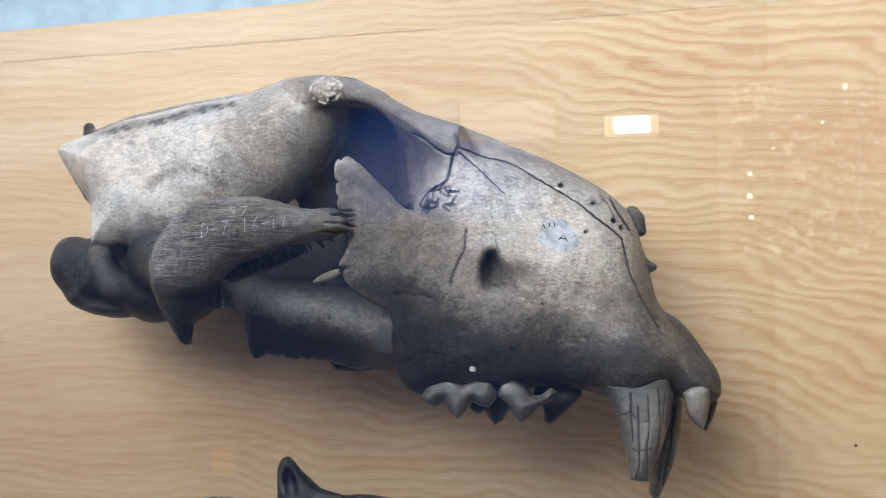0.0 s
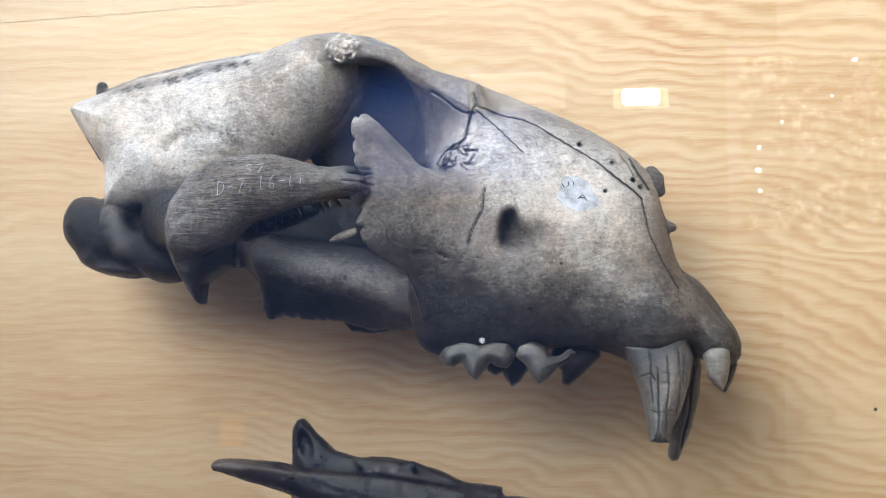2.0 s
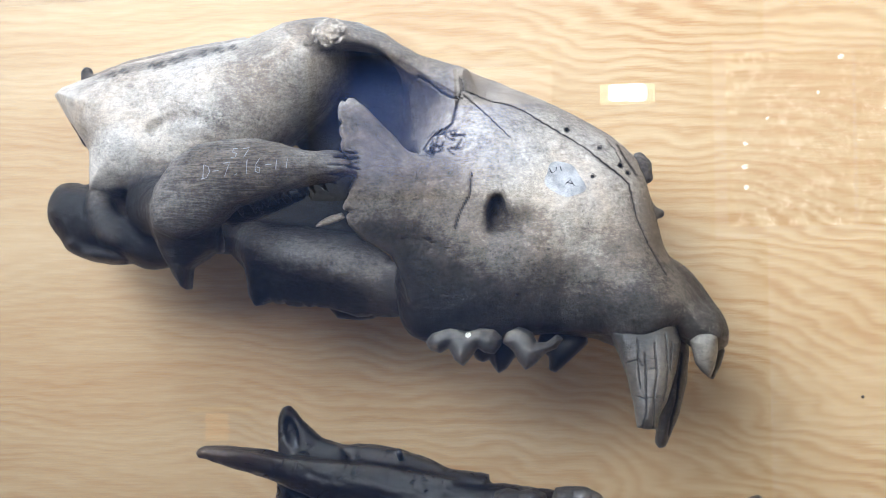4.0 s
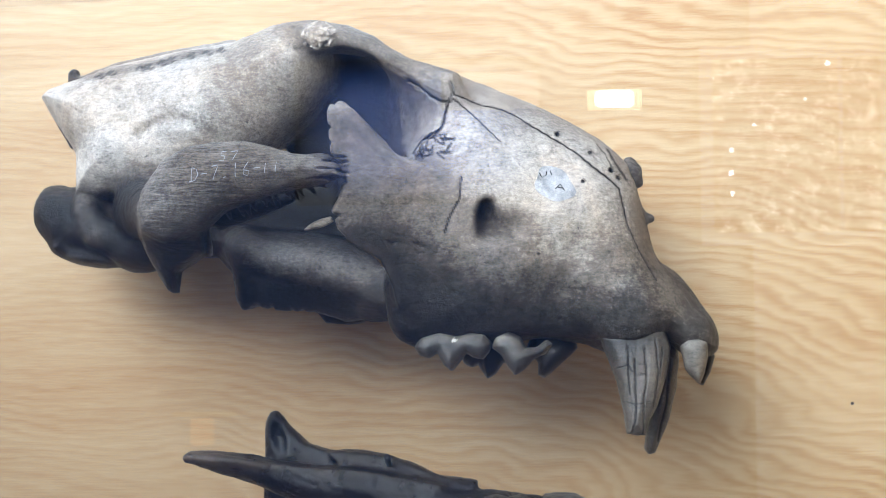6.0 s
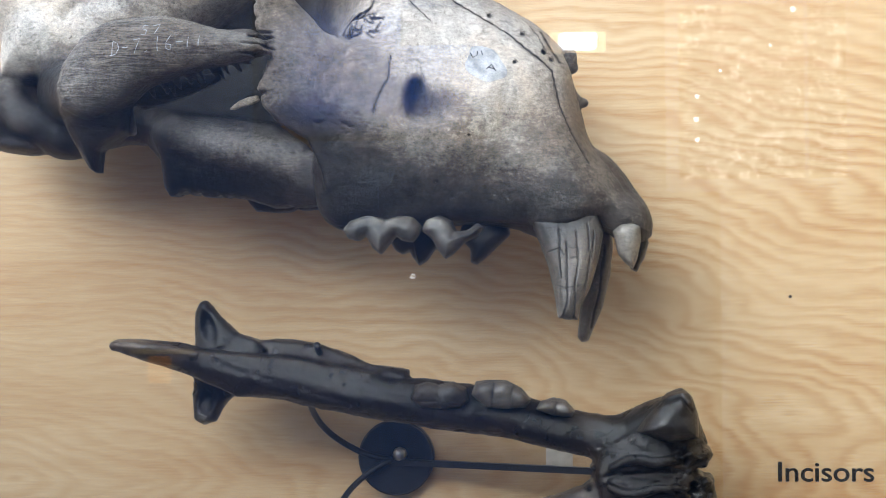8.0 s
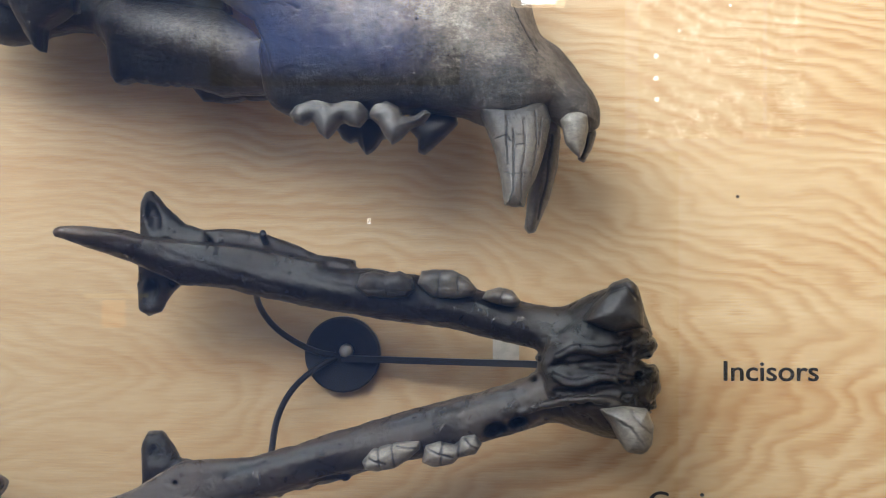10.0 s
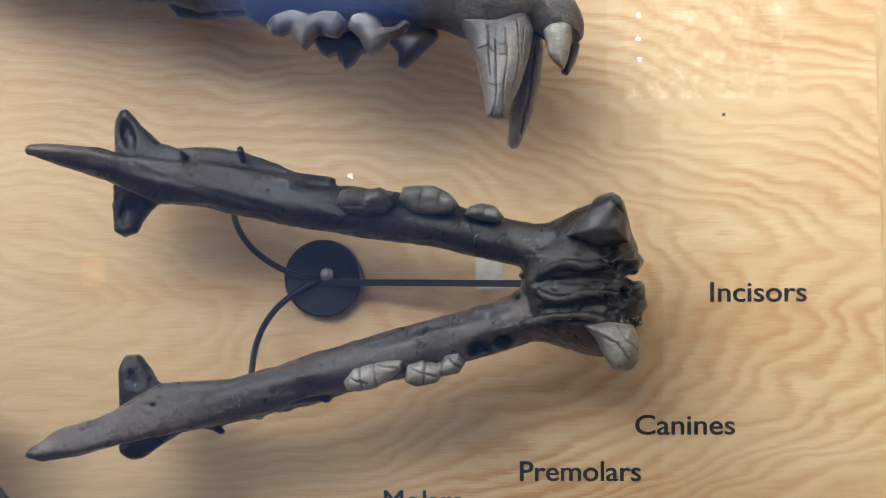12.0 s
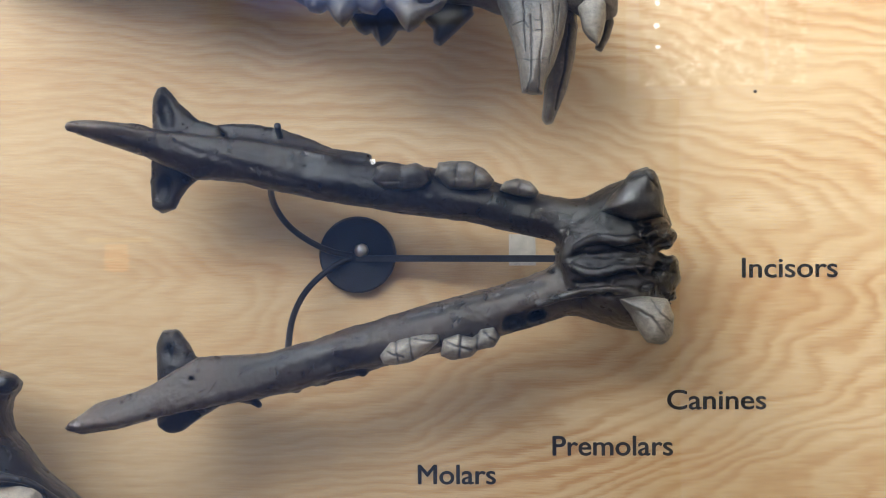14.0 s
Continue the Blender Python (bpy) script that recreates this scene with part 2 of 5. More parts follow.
# ---- shaping: soft solids on a grid, skinned into one mesh ----
class Clay:
    """Soft-blended solids in millimetres (x right, y away, z up), skinned by surface nets. Each solid carries a tone."""

    def __init__(self, step):
        self.step, self.todo, self.low, self.high = step, [], np.full(3, 1e9), np.full(3, -1e9)

    def later(self, work, lo, hi, dig):
        """Keeps a step for mesh(), and widens the grid by what it adds."""
        self.todo.append((work, lo, hi))
        if not dig:
            self.low, self.high = np.minimum(self.low, lo), np.maximum(self.high, hi)

    def shape(self):
        self.lo = (self.low - 3).astype(np.float32)
        self.n = [int(v) for v in (self.high + 3 - self.low + 3) / self.step + 2]
        self.f = np.full(self.n, 50.0, np.float32)
        self.tone = np.full(self.n, 0.5, np.float32)
        for work, lo, hi in self.todo:
            cut, x, y, z = self.part(lo, hi)
            if x.size and y.size and z.size:
                work(cut, x, y, z)

    def part(self, lo, hi):
        cut, axes = [], []
        for i in range(3):
            a = min(self.n[i], max(0, int((lo[i] - self.lo[i]) / self.step) - 1))
            b = min(self.n[i], max(0, int((hi[i] - self.lo[i]) / self.step) + 3))
            cut.append(slice(a, max(a, b)))
            axes.append(self.lo[i] + self.step * np.arange(a, max(a, b), dtype=np.float32))
        return tuple(cut), axes[0][:, None, None], axes[1][None, :, None], axes[2][None, None, :]

    def mix(self, cut, d, k, tone, dig):
        f = self.f[cut]
        if dig:
            h = np.clip(0.5 - 0.5 * (f + d) / k, 0, 1)
            self.f[cut] = f * (1 - h) - d * h + k * h * (1 - h)
            if tone is not None:
                t = self.tone[cut]
                self.tone[cut] = t * (1 - h) + tone * h
        else:
            h = np.clip(0.5 + 0.5 * (f - d) / k, 0, 1)
            self.f[cut] = f * (1 - h) + d * h - k * h * (1 - h)
            t = self.tone[cut]
            self.tone[cut] = t * (1 - h) + tone * h

    def cone(self, a, b, ra, rb, k=6, flat=1.0, tone=0.5, dig=False):
        """A round-ended tapering limb from a to b; flat below 1 thins it in depth."""
        a, b = np.array(a, np.float32), np.array(b, np.float32)
        m = max(ra, rb) + k
        s = b - a
        l2 = float(s @ s) + 1e-6

        def work(cut, x, y, z):
            t = np.clip(((x - a[0]) * s[0] + (y - a[1]) * s[1] + (z - a[2]) * s[2]) / l2, 0, 1)
            d = np.sqrt((x - a[0] - t * s[0]) ** 2 + ((y - a[1] - t * s[1]) / flat) ** 2 + (z - a[2] - t * s[2]) ** 2) - (ra + (rb - ra) * t)
            self.mix(cut, d, k, tone, dig)

        self.later(work, np.minimum(a, b) - m, np.maximum(a, b) + m, dig)

    def limb(self, knots, k=6, flat=1.0, tone=0.5, dig=False):
        """A bending limb of changing thickness through knots of (x, y, z, radius)."""
        p = [np.array(q, np.float32) for q in knots]
        p = [2 * p[0] - p[1], *p, 2 * p[-1] - p[-2]]
        run = []
        for a, b, c, e in zip(p[:-3], p[1:-2], p[2:-1], p[3:]):
            for t in (0, 0.25, 0.5, 0.75):
                run.append(0.5 * (2 * b + (c - a) * t + (2 * a - 5 * b + 4 * c - e) * t * t + (3 * b - a - 3 * c + e) * t ** 3))
        run.append(p[-2])
        run = np.array(run)
        run[:, 3] = np.maximum(run[:, 3], 0.4)
        m = run[:, 3].max() + k

        def work(cut, x, y, z):
            d = np.full((x.size, y.size, z.size), 30.0, np.float32)
            for a, b in zip(run[:-1], run[1:]):
                reach = max(a[3], b[3]) + k + 1
                lo, hi = np.minimum(a, b)[:3] - reach, np.maximum(a, b)[:3] + reach
                i, j, l = (slice(*np.searchsorted(v.ravel(), (lo[n], hi[n]))) for n, v in enumerate((x, y, z)))
                u, v, w = x[i], y[:, j], z[:, :, l]
                s = (b - a)[:3]
                t = np.clip(((u - a[0]) * s[0] + (v - a[1]) * s[1] + (w - a[2]) * s[2]) / (float(s @ s) + 1e-6), 0, 1)
                e = np.sqrt((u - a[0] - t * s[0]) ** 2 + ((v - a[1] - t * s[1]) / flat) ** 2 + (w - a[2] - t * s[2]) ** 2) - (a[3] + (b[3] - a[3]) * t)
                d[i, j, l] = np.minimum(d[i, j, l], e)
            self.mix(cut, d, k, tone, dig)

        self.later(work, run[:, :3].min(0) - m, run[:, :3].max(0) + m, dig)

    def ball(self, c, r, tilt=0, k=6, tone=0.5, dig=False):
        """An ellipsoid, tilted about the depth axis."""
        m = max(r) + k
        co, si = math.cos(radians(tilt)), math.sin(radians(tilt))

        def work(cut, x, y, z):
            x, y, z = x - c[0], y - c[1], z - c[2]
            u, w = x * co + z * si, z * co - x * si
            q = np.sqrt((u / r[0]) ** 2 + (y / r[1]) ** 2 + (w / r[2]) ** 2)
            g = np.sqrt((u / r[0] ** 2) ** 2 + (y / r[1] ** 2) ** 2 + (w / r[2] ** 2) ** 2) + 1e-5
            self.mix(cut, q * (q - 1) / g, k, tone, dig)

        self.later(work, np.array(c) - m, np.array(c) + m, dig)

    def slab(self, outline, y0, gx=0.0, gz=0.0, h=4.0, dome=0.0, w=20.0, k=6, r=2.0, tone=0.5, dig=False):
        """A pillow with a free outline in x and z, h thick to either side of the plane through its middle, swelling by dome towards w inside."""
        p = np.array(outline, np.float32)
        mid, m = p.mean(0), k + 3
        reach = h + dome + m + max(abs(gx * (p[:, 0] - mid[0]) + gz * (p[:, 1] - mid[1])))

        def work(cut, x, y, z):
            x2, z2 = x[:, :, 0], z[0]
            d2 = np.full((x2.shape[0], z2.shape[1]), 1e9, np.float32)
            sign = np.ones_like(d2)
            for (ax, az), (bx, bz) in zip(p, np.roll(p, -1, 0)):
                ex, ez = bx - ax, bz - az
                t = np.clip(((x2 - ax) * ex + (z2 - az) * ez) / (ex * ex + ez * ez + 1e-9), 0, 1)
                d2 = np.minimum(d2, (x2 - ax - t * ex) ** 2 + (z2 - az - t * ez) ** 2)
                over = (az > z2) != (bz > z2)
                sign = np.where(over & (x2 < ax + (z2 - az) * ex / (ez if abs(ez) > 1e-9 else 1e-9)), -sign, sign)
            d2 = (np.sqrt(d2) * sign)[:, None, :]
            inner = np.clip(-d2 / w, 0, 1)
            thick = h + dome * np.sqrt(inner * (2 - inner))
            dy = np.abs(y - y0 - gx * (x - mid[0]) - gz * (z - mid[1])) - thick
            a, b = d2 + r, dy + r
            d = np.sqrt(np.maximum(a, 0) ** 2 + np.maximum(b, 0) ** 2) + np.minimum(np.maximum(a, b), 0) - r
            self.mix(cut, d, k, tone, dig)

        self.later(work, *(np.array(v) for v in ((p[:, 0].min() - m, y0 - reach, p[:, 1].min() - m), (p[:, 0].max() + m, y0 + reach, p[:, 1].max() + m))), dig)

    def groove(self, line, width, depth, front, tone=None):
        """A crack along a line in x and z, cut into the side that faces front (y below it)."""
        p = np.array(line, np.float32)
        m = 3 * width

        def work(cut, x, y, z):
            x2, z2 = x[:, :, 0], z[0]
            wob = 0.35 * np.sin(x2 * 0.31 + z2 * 0.2) + 0.12 * np.sin(z2 * 0.9 - x2 * 0.6)
            d2 = np.full((x2.shape[0], z2.shape[1]), 1e9, np.float32)
            for (ax, az), (bx, bz) in zip(p[:-1], p[1:]):
                ex, ez = bx - ax, bz - az
                t = np.clip(((x2 - ax + wob) * ex + (z2 - az + wob) * ez) / (ex * ex + ez * ez + 1e-9), 0, 1)
                d2 = np.minimum(d2, (x2 + wob - ax - t * ex) ** 2 + (z2 + wob - az - t * ez) ** 2)
            g = np.exp(-d2 / width ** 2)[:, None, :]
            self.f[cut] += depth * g
            if tone is not None:
                self.tone[cut] += (tone - self.tone[cut]) * g

        self.later(work, (p[:, 0].min() - m, -1e4, p[:, 1].min() - m), (p[:, 0].max() + m, front, p[:, 1].max() + m), True)

    def stain_and_shading(self, c, r, tone, amount=0.7):
        """Gives a soft-edged patch another tone: staining, and painted light and shade."""
        def work(cut, x, y, z):
            g = amount * np.exp(-(((x - c[0]) / r[0]) ** 2 + ((y - c[1]) / r[1]) ** 2 + ((z - c[2]) / r[2]) ** 2))
            self.tone[cut] += (tone - self.tone[cut]) * g

        self.later(work, np.array(c) - 2 * np.array(r), np.array(c) + 2 * np.array(r), True)

    def mesh(self, name, origin, grain=0.0, size=6.0):
        """The skin as a mesh in metres about origin; grain roughens it, in millimetres."""
        self.shape()
        f, n = self.f, self.n
        s = f < 0
        c = s[:-1, :-1, :-1].astype(np.int8)
        for i in range(1, 8):
            a, b, e = i & 1, i >> 1 & 1, i >> 2 & 1
            c = c + s[a:n[0] - 1 + a, b:n[1] - 1 + b, e:n[2] - 1 + e]
        cells = np.argwhere((c > 0) & (c < 8))
        ids = np.full(c.shape, -1, np.int32)
        ids[tuple(cells.T)] = np.arange(len(cells))
        total, count = np.zeros((len(cells), 3), np.float32), np.zeros(len(cells), np.float32)
        corner = [(a, b, e) for a in (0, 1) for b in (0, 1) for e in (0, 1)]
        for p in corner:
            for axis in range(3):
                if p[axis]:
                    continue
                q = tuple(v + (i == axis) for i, v in enumerate(p))
                fa, fb = f[tuple((cells + p).T)], f[tuple((cells + q).T)]
                on = (fa < 0) != (fb < 0)
                t = np.where(on, fa / np.where(on, fa - fb, 1), 0)
                at = np.array(p, np.float32) + t[:, None] * (np.array(q, np.float32) - p)
                total += at * on[:, None]
                count += on
        verts = self.lo + self.step * (cells + total / count[:, None])
        tone = self.tone[tuple(cells.T)]
        quads = []
        for axis in range(3):
            u, w = [(1, 2), (2, 0), (0, 1)][axis]
            lo_s = [slice(None)] * 3
            hi_s = [slice(None)] * 3
            lo_s[axis], hi_s[axis] = slice(0, -1), slice(1, None)
            a, b = s[tuple(lo_s)], s[tuple(hi_s)]
            e = np.argwhere(a != b)
            e = e[(e[:, u] > 0) & (e[:, w] > 0) & (e[:, u] < n[u] - 1) & (e[:, w] < n[w] - 1)]
            flip = a[tuple(e.T)]
            du, dw = np.eye(3, dtype=int)[u], np.eye(3, dtype=int)[w]
            q = np.stack([ids[tuple((e - x).T)] for x in (du + dw, dw, du * 0, du)], 1)
            quads.append(np.where(flip[:, None], q, q[:, ::-1]))
        quads = np.concatenate(quads)
        for pull in (0.55, 0.4):
            near, many = np.zeros_like(verts), np.zeros(len(verts), np.float32)
            for i in range(4):
                a, b = quads[:, i], quads[:, (i + 1) % 4]
                for axis in range(3):
                    near[:, axis] += np.bincount(a, verts[b, axis], len(verts))
                many += np.bincount(a, minlength=len(verts))
            verts = verts + pull * (near / np.maximum(many, 1)[:, None] - verts)
        if grain:
            nv = np.cross(verts[quads[:, 2]] - verts[quads[:, 0]], verts[quads[:, 3]] - verts[quads[:, 1]])
            nrm = np.zeros_like(verts)
            for i in range(4):
                for axis in range(3):
                    nrm[:, axis] += np.bincount(quads[:, i], nv[:, axis], len(verts))
            nrm /= np.linalg.norm(nrm, axis=1)[:, None] + 1e-9
            verts = verts + nrm * (grain * (lumps(verts / size, 1) + 0.5 * lumps(verts / size * 2.3, 2) + 0.3 * lumps(verts / size * 5.1, 3) + 1.5 * lumps(verts / size / 3.2, 4)))[:, None]
        verts = verts / 1000 - np.array(origin, np.float32)
        me = bpy.data.meshes.new(name)
        me.vertices.add(len(verts))
        me.vertices.foreach_set("co", verts.astype(np.float32).ravel())
        me.loops.add(quads.size)
        me.loops.foreach_set("vertex_index", quads.astype(np.int32).ravel())
        me.polygons.add(len(quads))
        me.polygons.foreach_set("loop_start", np.arange(0, quads.size, 4, dtype=np.int32))
        me.polygons.foreach_set("use_smooth", np.ones(len(quads), bool))
        layer = me.attributes.new("tone", "FLOAT", "POINT")
        layer.data.foreach_set("value", tone.astype(np.float32))
        me.update(calc_edges=True)
        me.validate()
        self.f = self.tone = None
        return me


def lumps(p, seed):
    """Smooth lattice noise, -1 to 1, at each row of p."""
    table = np.random.RandomState(seed).rand(32, 32, 32).astype(np.float32) * 2 - 1
    base = np.floor(p).astype(int)
    t = p - base
    t = t * t * (3 - 2 * t)
    out = 0
    for a in (0, 1):
        for b in (0, 1):
            for c in (0, 1):
                wgt = (t[:, 0] if a else 1 - t[:, 0]) * (t[:, 1] if b else 1 - t[:, 1]) * (t[:, 2] if c else 1 - t[:, 2])
                out = out + wgt * table[(base[:, 0] + a) % 32, (base[:, 1] + b) % 32, (base[:, 2] + c) % 32]
    return out


# ---- building helpers ----
def part(name, bm, material, parent=None, label="", smooth=False):
    """Links a bmesh, or a mesh, as one object under a thing or a part."""
    if isinstance(bm, bmesh.types.BMesh):
        me = bpy.data.meshes.new(name)
        bm.to_mesh(me)
        bm.free()
        if smooth:
            me.polygons.foreach_set("use_smooth", [True] * len(me.polygons))
    else:
        me = bm
    me.materials.append(material)
    ob = new(name, me)
    ob.parent = parent
    if label:
        ob["label"] = label
    return ob


def thing(name, at, label, category, group="", kind=""):
    ob = new(name)
    ob.location = at
    return tagged(ob, label, category, group, kind)


def block(a, b, bevel=0.0):
    bm = bmesh.new()
    bmesh.ops.create_cube(bm, size=1)
    for v in bm.verts:
        v.co = Vector([(a[i] + b[i]) / 2 + v.co[i] * (b[i] - a[i]) for i in range(3)])
    if bevel:
        bmesh.ops.bevel(bm, geom=bm.edges[:], offset=bevel, segments=2, affect="EDGES")
    return bm


def panel(outline, y0, y1, bevel=0.0):
    """A board with a free outline in x and z."""
    bm = bmesh.new()
    face = bm.faces.new([bm.verts.new((x, y0, z)) for x, z in outline])
    up = bmesh.ops.extrude_face_region(bm, geom=[face])
    bmesh.ops.translate(bm, verts=[v for v in up["geom"] if isinstance(v, bmesh.types.BMVert)], vec=(0, y1 - y0, 0))
    bmesh.ops.recalc_face_normals(bm, faces=bm.faces[:])
    if bevel:
        bmesh.ops.bevel(bm, geom=bm.edges[:], offset=bevel, segments=2, affect="EDGES")
    return bm


def rod(points, radius, flat=False):
    """A bent rod through points, round or square in section."""
    pts = [Vector(p) for p in points]
    for _ in range(0 if flat else 3):
        cut = [pts[0]]
        for a, b in zip(pts[:-1], pts[1:]):
            cut += [a.lerp(b, 0.25), a.lerp(b, 0.75)]
        pts = cut + [pts[-1]]
    bm, rings, n = bmesh.new(), [], 4 if flat else 12
    for i, p in enumerate(pts):
        way = (pts[min(i + 1, len(pts) - 1)] - pts[max(i - 1, 0)]).normalized()
        side = way.cross(Vector((0, 1, 0.01))).normalized()
        up = side.cross(way)
        rings.append([bm.verts.new(p + radius * (math.cos(a) * side + math.sin(a) * up)) for a in (2 * math.pi * (j + 0.5) / n for j in range(n))])
    for a, b in zip(rings[:-1], rings[1:]):
        for j in range(n):
            bm.faces.new((a[j], a[(j + 1) % n], b[(j + 1) % n], b[j]))
    bm.faces.new(rings[0][::-1])
    bm.faces.new(rings[-1])
    bmesh.ops.recalc_face_normals(bm, faces=bm.faces[:])
    return bm


def lathe(profile, centre, n=48):
    """A turned shape about the depth axis: profile of (radius, depth)."""
    bm, rings = bmesh.new(), []
    for r, y in profile:
        rings.append([bm.verts.new((centre[0] + r * math.cos(2 * math.pi * j / n), centre[1] + y, centre[2] + r * math.sin(2 * math.pi * j / n))) for j in range(n)])
    for a, b in zip(rings[:-1], rings[1:]):
        for j in range(n):
            bm.faces.new((a[j], a[(j + 1) % n], b[(j + 1) % n], b[j]))
    bm.faces.new(rings[0])
    bm.faces.new(rings[-1][::-1])
    bmesh.ops.recalc_face_normals(bm, faces=bm.faces[:])
    return bm


def writing(name, text, size, thick=0.0004, bold=0.0, lean=0.0, spacing=1.0):
    """Words in the built-in font as a mesh that stands upright in x and z and faces the room."""
    data = bpy.data.curves.new(name, "FONT")
    data.body, data.size, data.extrude, data.offset, data.shear, data.space_character = text, size, thick, bold, lean, spacing
    ob = new("draft", data)
    me = bpy.data.meshes.new_from_object(ob.evaluated_get(bpy.context.evaluated_depsgraph_get()))
    bpy.data.objects.remove(ob)
    me.transform(Matrix.Rotation(radians(90), 4, "X"))
    return me


def stretch(me, x0, x1, z0, cap):
    """Fits a word's mesh between x0 and x1 on the line z0 with capitals cap high (its first letter's height)."""
    xs = [v.co.x for v in me.vertices]
    a, b = min(xs), max(xs)
    first = [v.co.z for v in me.vertices if v.co.x < a + 0.12 * (b - a)]
    k = cap / max(first)
    for v in me.vertices:
        v.co.x = x0 + (v.co.x - a) / (b - a) * (x1 - x0)
        v.co.z = z0 + v.co.z * k
    return me


# ---- the room and the display case ----
tagged(part("floor", block((-2.6, -4.4, -1.45), (2.6, 0.1, -1.4)), CARPET), "dark carpeted gallery floor", "floor", kind="structure")
tagged(part("ceiling", block((-2.6, -4.4, 2.4), (2.6, 0.1, 2.45)), CEILING_PAINT), "grey painted gallery ceiling", "ceiling", kind="structure")
tagged(part("wall_north", block((-2.6, 0.03, -1.4), (2.6, 0.1, 2.4)), BLUE_PAINT), "pale blue painted wall behind the display board", "wall", kind="structure")
tagged(part("wall_south", block((-2.6, -4.4, -1.4), (2.6, -4.35, 2.4)), ROOM_PAINT), "blue painted gallery wall", "wall", kind="structure")
tagged(part("wall_west", block((-2.6, -4.35, -1.4), (-2.55, 0.03, 2.4)), ROOM_PAINT), "blue painted gallery wall", "wall", kind="structure")
tagged(part("wall_east", block((2.55, -4.35, -1.4), (2.6, 0.03, 2.4)), ROOM_PAINT), "blue painted gallery wall", "wall", kind="structure")

# display board: veneered panel, a slightly sloping rail along its top, an upright strip at its edge
board = thing("display_board", (0, 0, 0), "pale varnished wooden display board with wavy grain", "display board")
part("board_panel", panel([(-0.75, -0.72), (0.3795, -0.72), (0.3725, -0.33), (0.3628, 0.02), (0.358, 0.205), (0.358, 0.2225), (-0.75, 0.1757)], 0.0, 0.03), WOOD, board)
part("top_rail", panel([(-0.75, 0.1753), (0.40, 0.2238), (0.40, 0.2605), (-0.75, 0.1903)], -0.0004, 0.03), WOOD_RAIL, board, "fine-grained wooden rail along the top")
part("edge_strip", panel([(0.3793, -0.72), (0.405, -0.72), (0.405, 0.222), (0.3578, 0.2195), (0.3626, 0.02), (0.3723, -0.33)], -0.0006, 0.03), WOOD_UPRIGHT, board, "upright wooden edge strip")

case = thing("display_case", (0, -0.34, -0.9), "tall glass-fronted wooden display case", "display case")
GLASS, gt, gp = shader("clear_glass")
gp.inputs["Base Color"].default_value = (1, 1, 1, 1)
gp.inputs["Roughness"].default_value, gp.inputs["IOR"].default_value, gp.inputs["Transmission Weight"].default_value = 0.0, 1.5, 1.0
pane = part("glass_pane", block((-0.80, -0.003, 0.05), (0.46, 0.003, 1.95)), GLASS, case, "clear reflecting glass pane")
pane.visible_shadow = False
part("post", block((-0.85, -0.02, 0), (-0.80, 0.37, 1.95), 0.003), WOOD_UPRIGHT, case)
part("post", block((0.46, -0.02, 0), (0.51, 0.37, 1.95), 0.003), WOOD_UPRIGHT, case)
part("sill", block((-0.80, -0.02, 0), (0.46, 0.37, 0.05), 0.003), WOOD_RAIL, case)
part("plinth", block((-0.85, 0.0, -0.5), (0.51, 0.37, -0.001), 0.003), WOOD_RAIL, case)

# ---- lights and bright things of the room behind the camera, mirrored in the pane ----
lamp = thing("ceiling_lamp", (0.159, -2.90, 0.39), "bright oblong hanging gallery lamp", "lamp")
part("diffuser", block((-0.040, 0, -0.018), (0.040, 0.012, 0.018), 0.006), glowing("lamp_glow", (1.0, 0.96, 0.88), 34.0), lamp)
part("housing", block((-0.058, -0.03, -0.021), (0.058, -0.001, 0.021), 0.004), glowing("lamp_rim", (1.0, 0.75, 0.45), 2.6), lamp)
part("stem", rod([(0, -0.015, 0.02), (0, -0.015, 2.01)], 0.004), BLACK_METAL, lamp)
spot = thing("spot_lamp", (-0.123, -2.12, -0.093), "tiny bright spot lamp on a stand", "lamp")
part("bulb", lathe([(0.001, 0.004), (0.004, 0.003), (0.0048, 0), (0.004, -0.004)], (0, 0, 0), 24), glowing("spot_glow", (1.0, 0.93, 0.82), 8.0), spot)
part("stand", rod([(0, -0.008, 0), (0, -0.008, -1.307)], 0.0005), ROOM_PAINT, spot)

# a blue glowing screen on a stand, with one pale field
screen = thing("display_screen", (-0.188, -2.20, 0.256), "blue glowing display screen on a thin black stand", "screen")
part("screen_face", block((-0.208, 0, -0.122), (0.208, 0.008, 0.122), 0.002), fading_glow("screen_blue", (0.15, 0.34, 1.0), 1.15, (0.208, 0.122)), screen)
part("pale_field", block((0.042, 0.0085, 0.034), (0.206, 0.010, 0.097), 0.0005), fading_glow("screen_pale", (1.0, 0.92, 0.9), 1.0, (0.3, 0.2)), screen)
part("screen_bar", block((0.042, 0.0105, 0.034), (0.046, 0.012, 0.097)), BLACK_METAL, screen)
part("pole", rod([(0, -0.01, 0.0), (0, -0.01, -1.655)], 0.0005), ROOM_PAINT, screen)

# a small amber notice lamp further along
amber = thing("notice_lamp", (-0.56, -2.20, -0.247), "small amber notice lamp on a thin stand", "lamp")
part("lamp_face", block((-0.02, 0, -0.023), (0.02, 0.006, 0.023), 0.002), glowing("amber_glow", (1.0, 0.42, 0.18), 0.9), amber)
part("lamp_cap", block((-0.05, 0, 0.026), (0.06, 0.006, 0.034), 0.002), glowing("amber_rim", (1.0, 0.8, 0.5), 0.5), amber)
part("pole", rod([(0, -0.004, 0.03), (0, -0.004, -1.152)], 0.0005), ROOM_PAINT, amber)

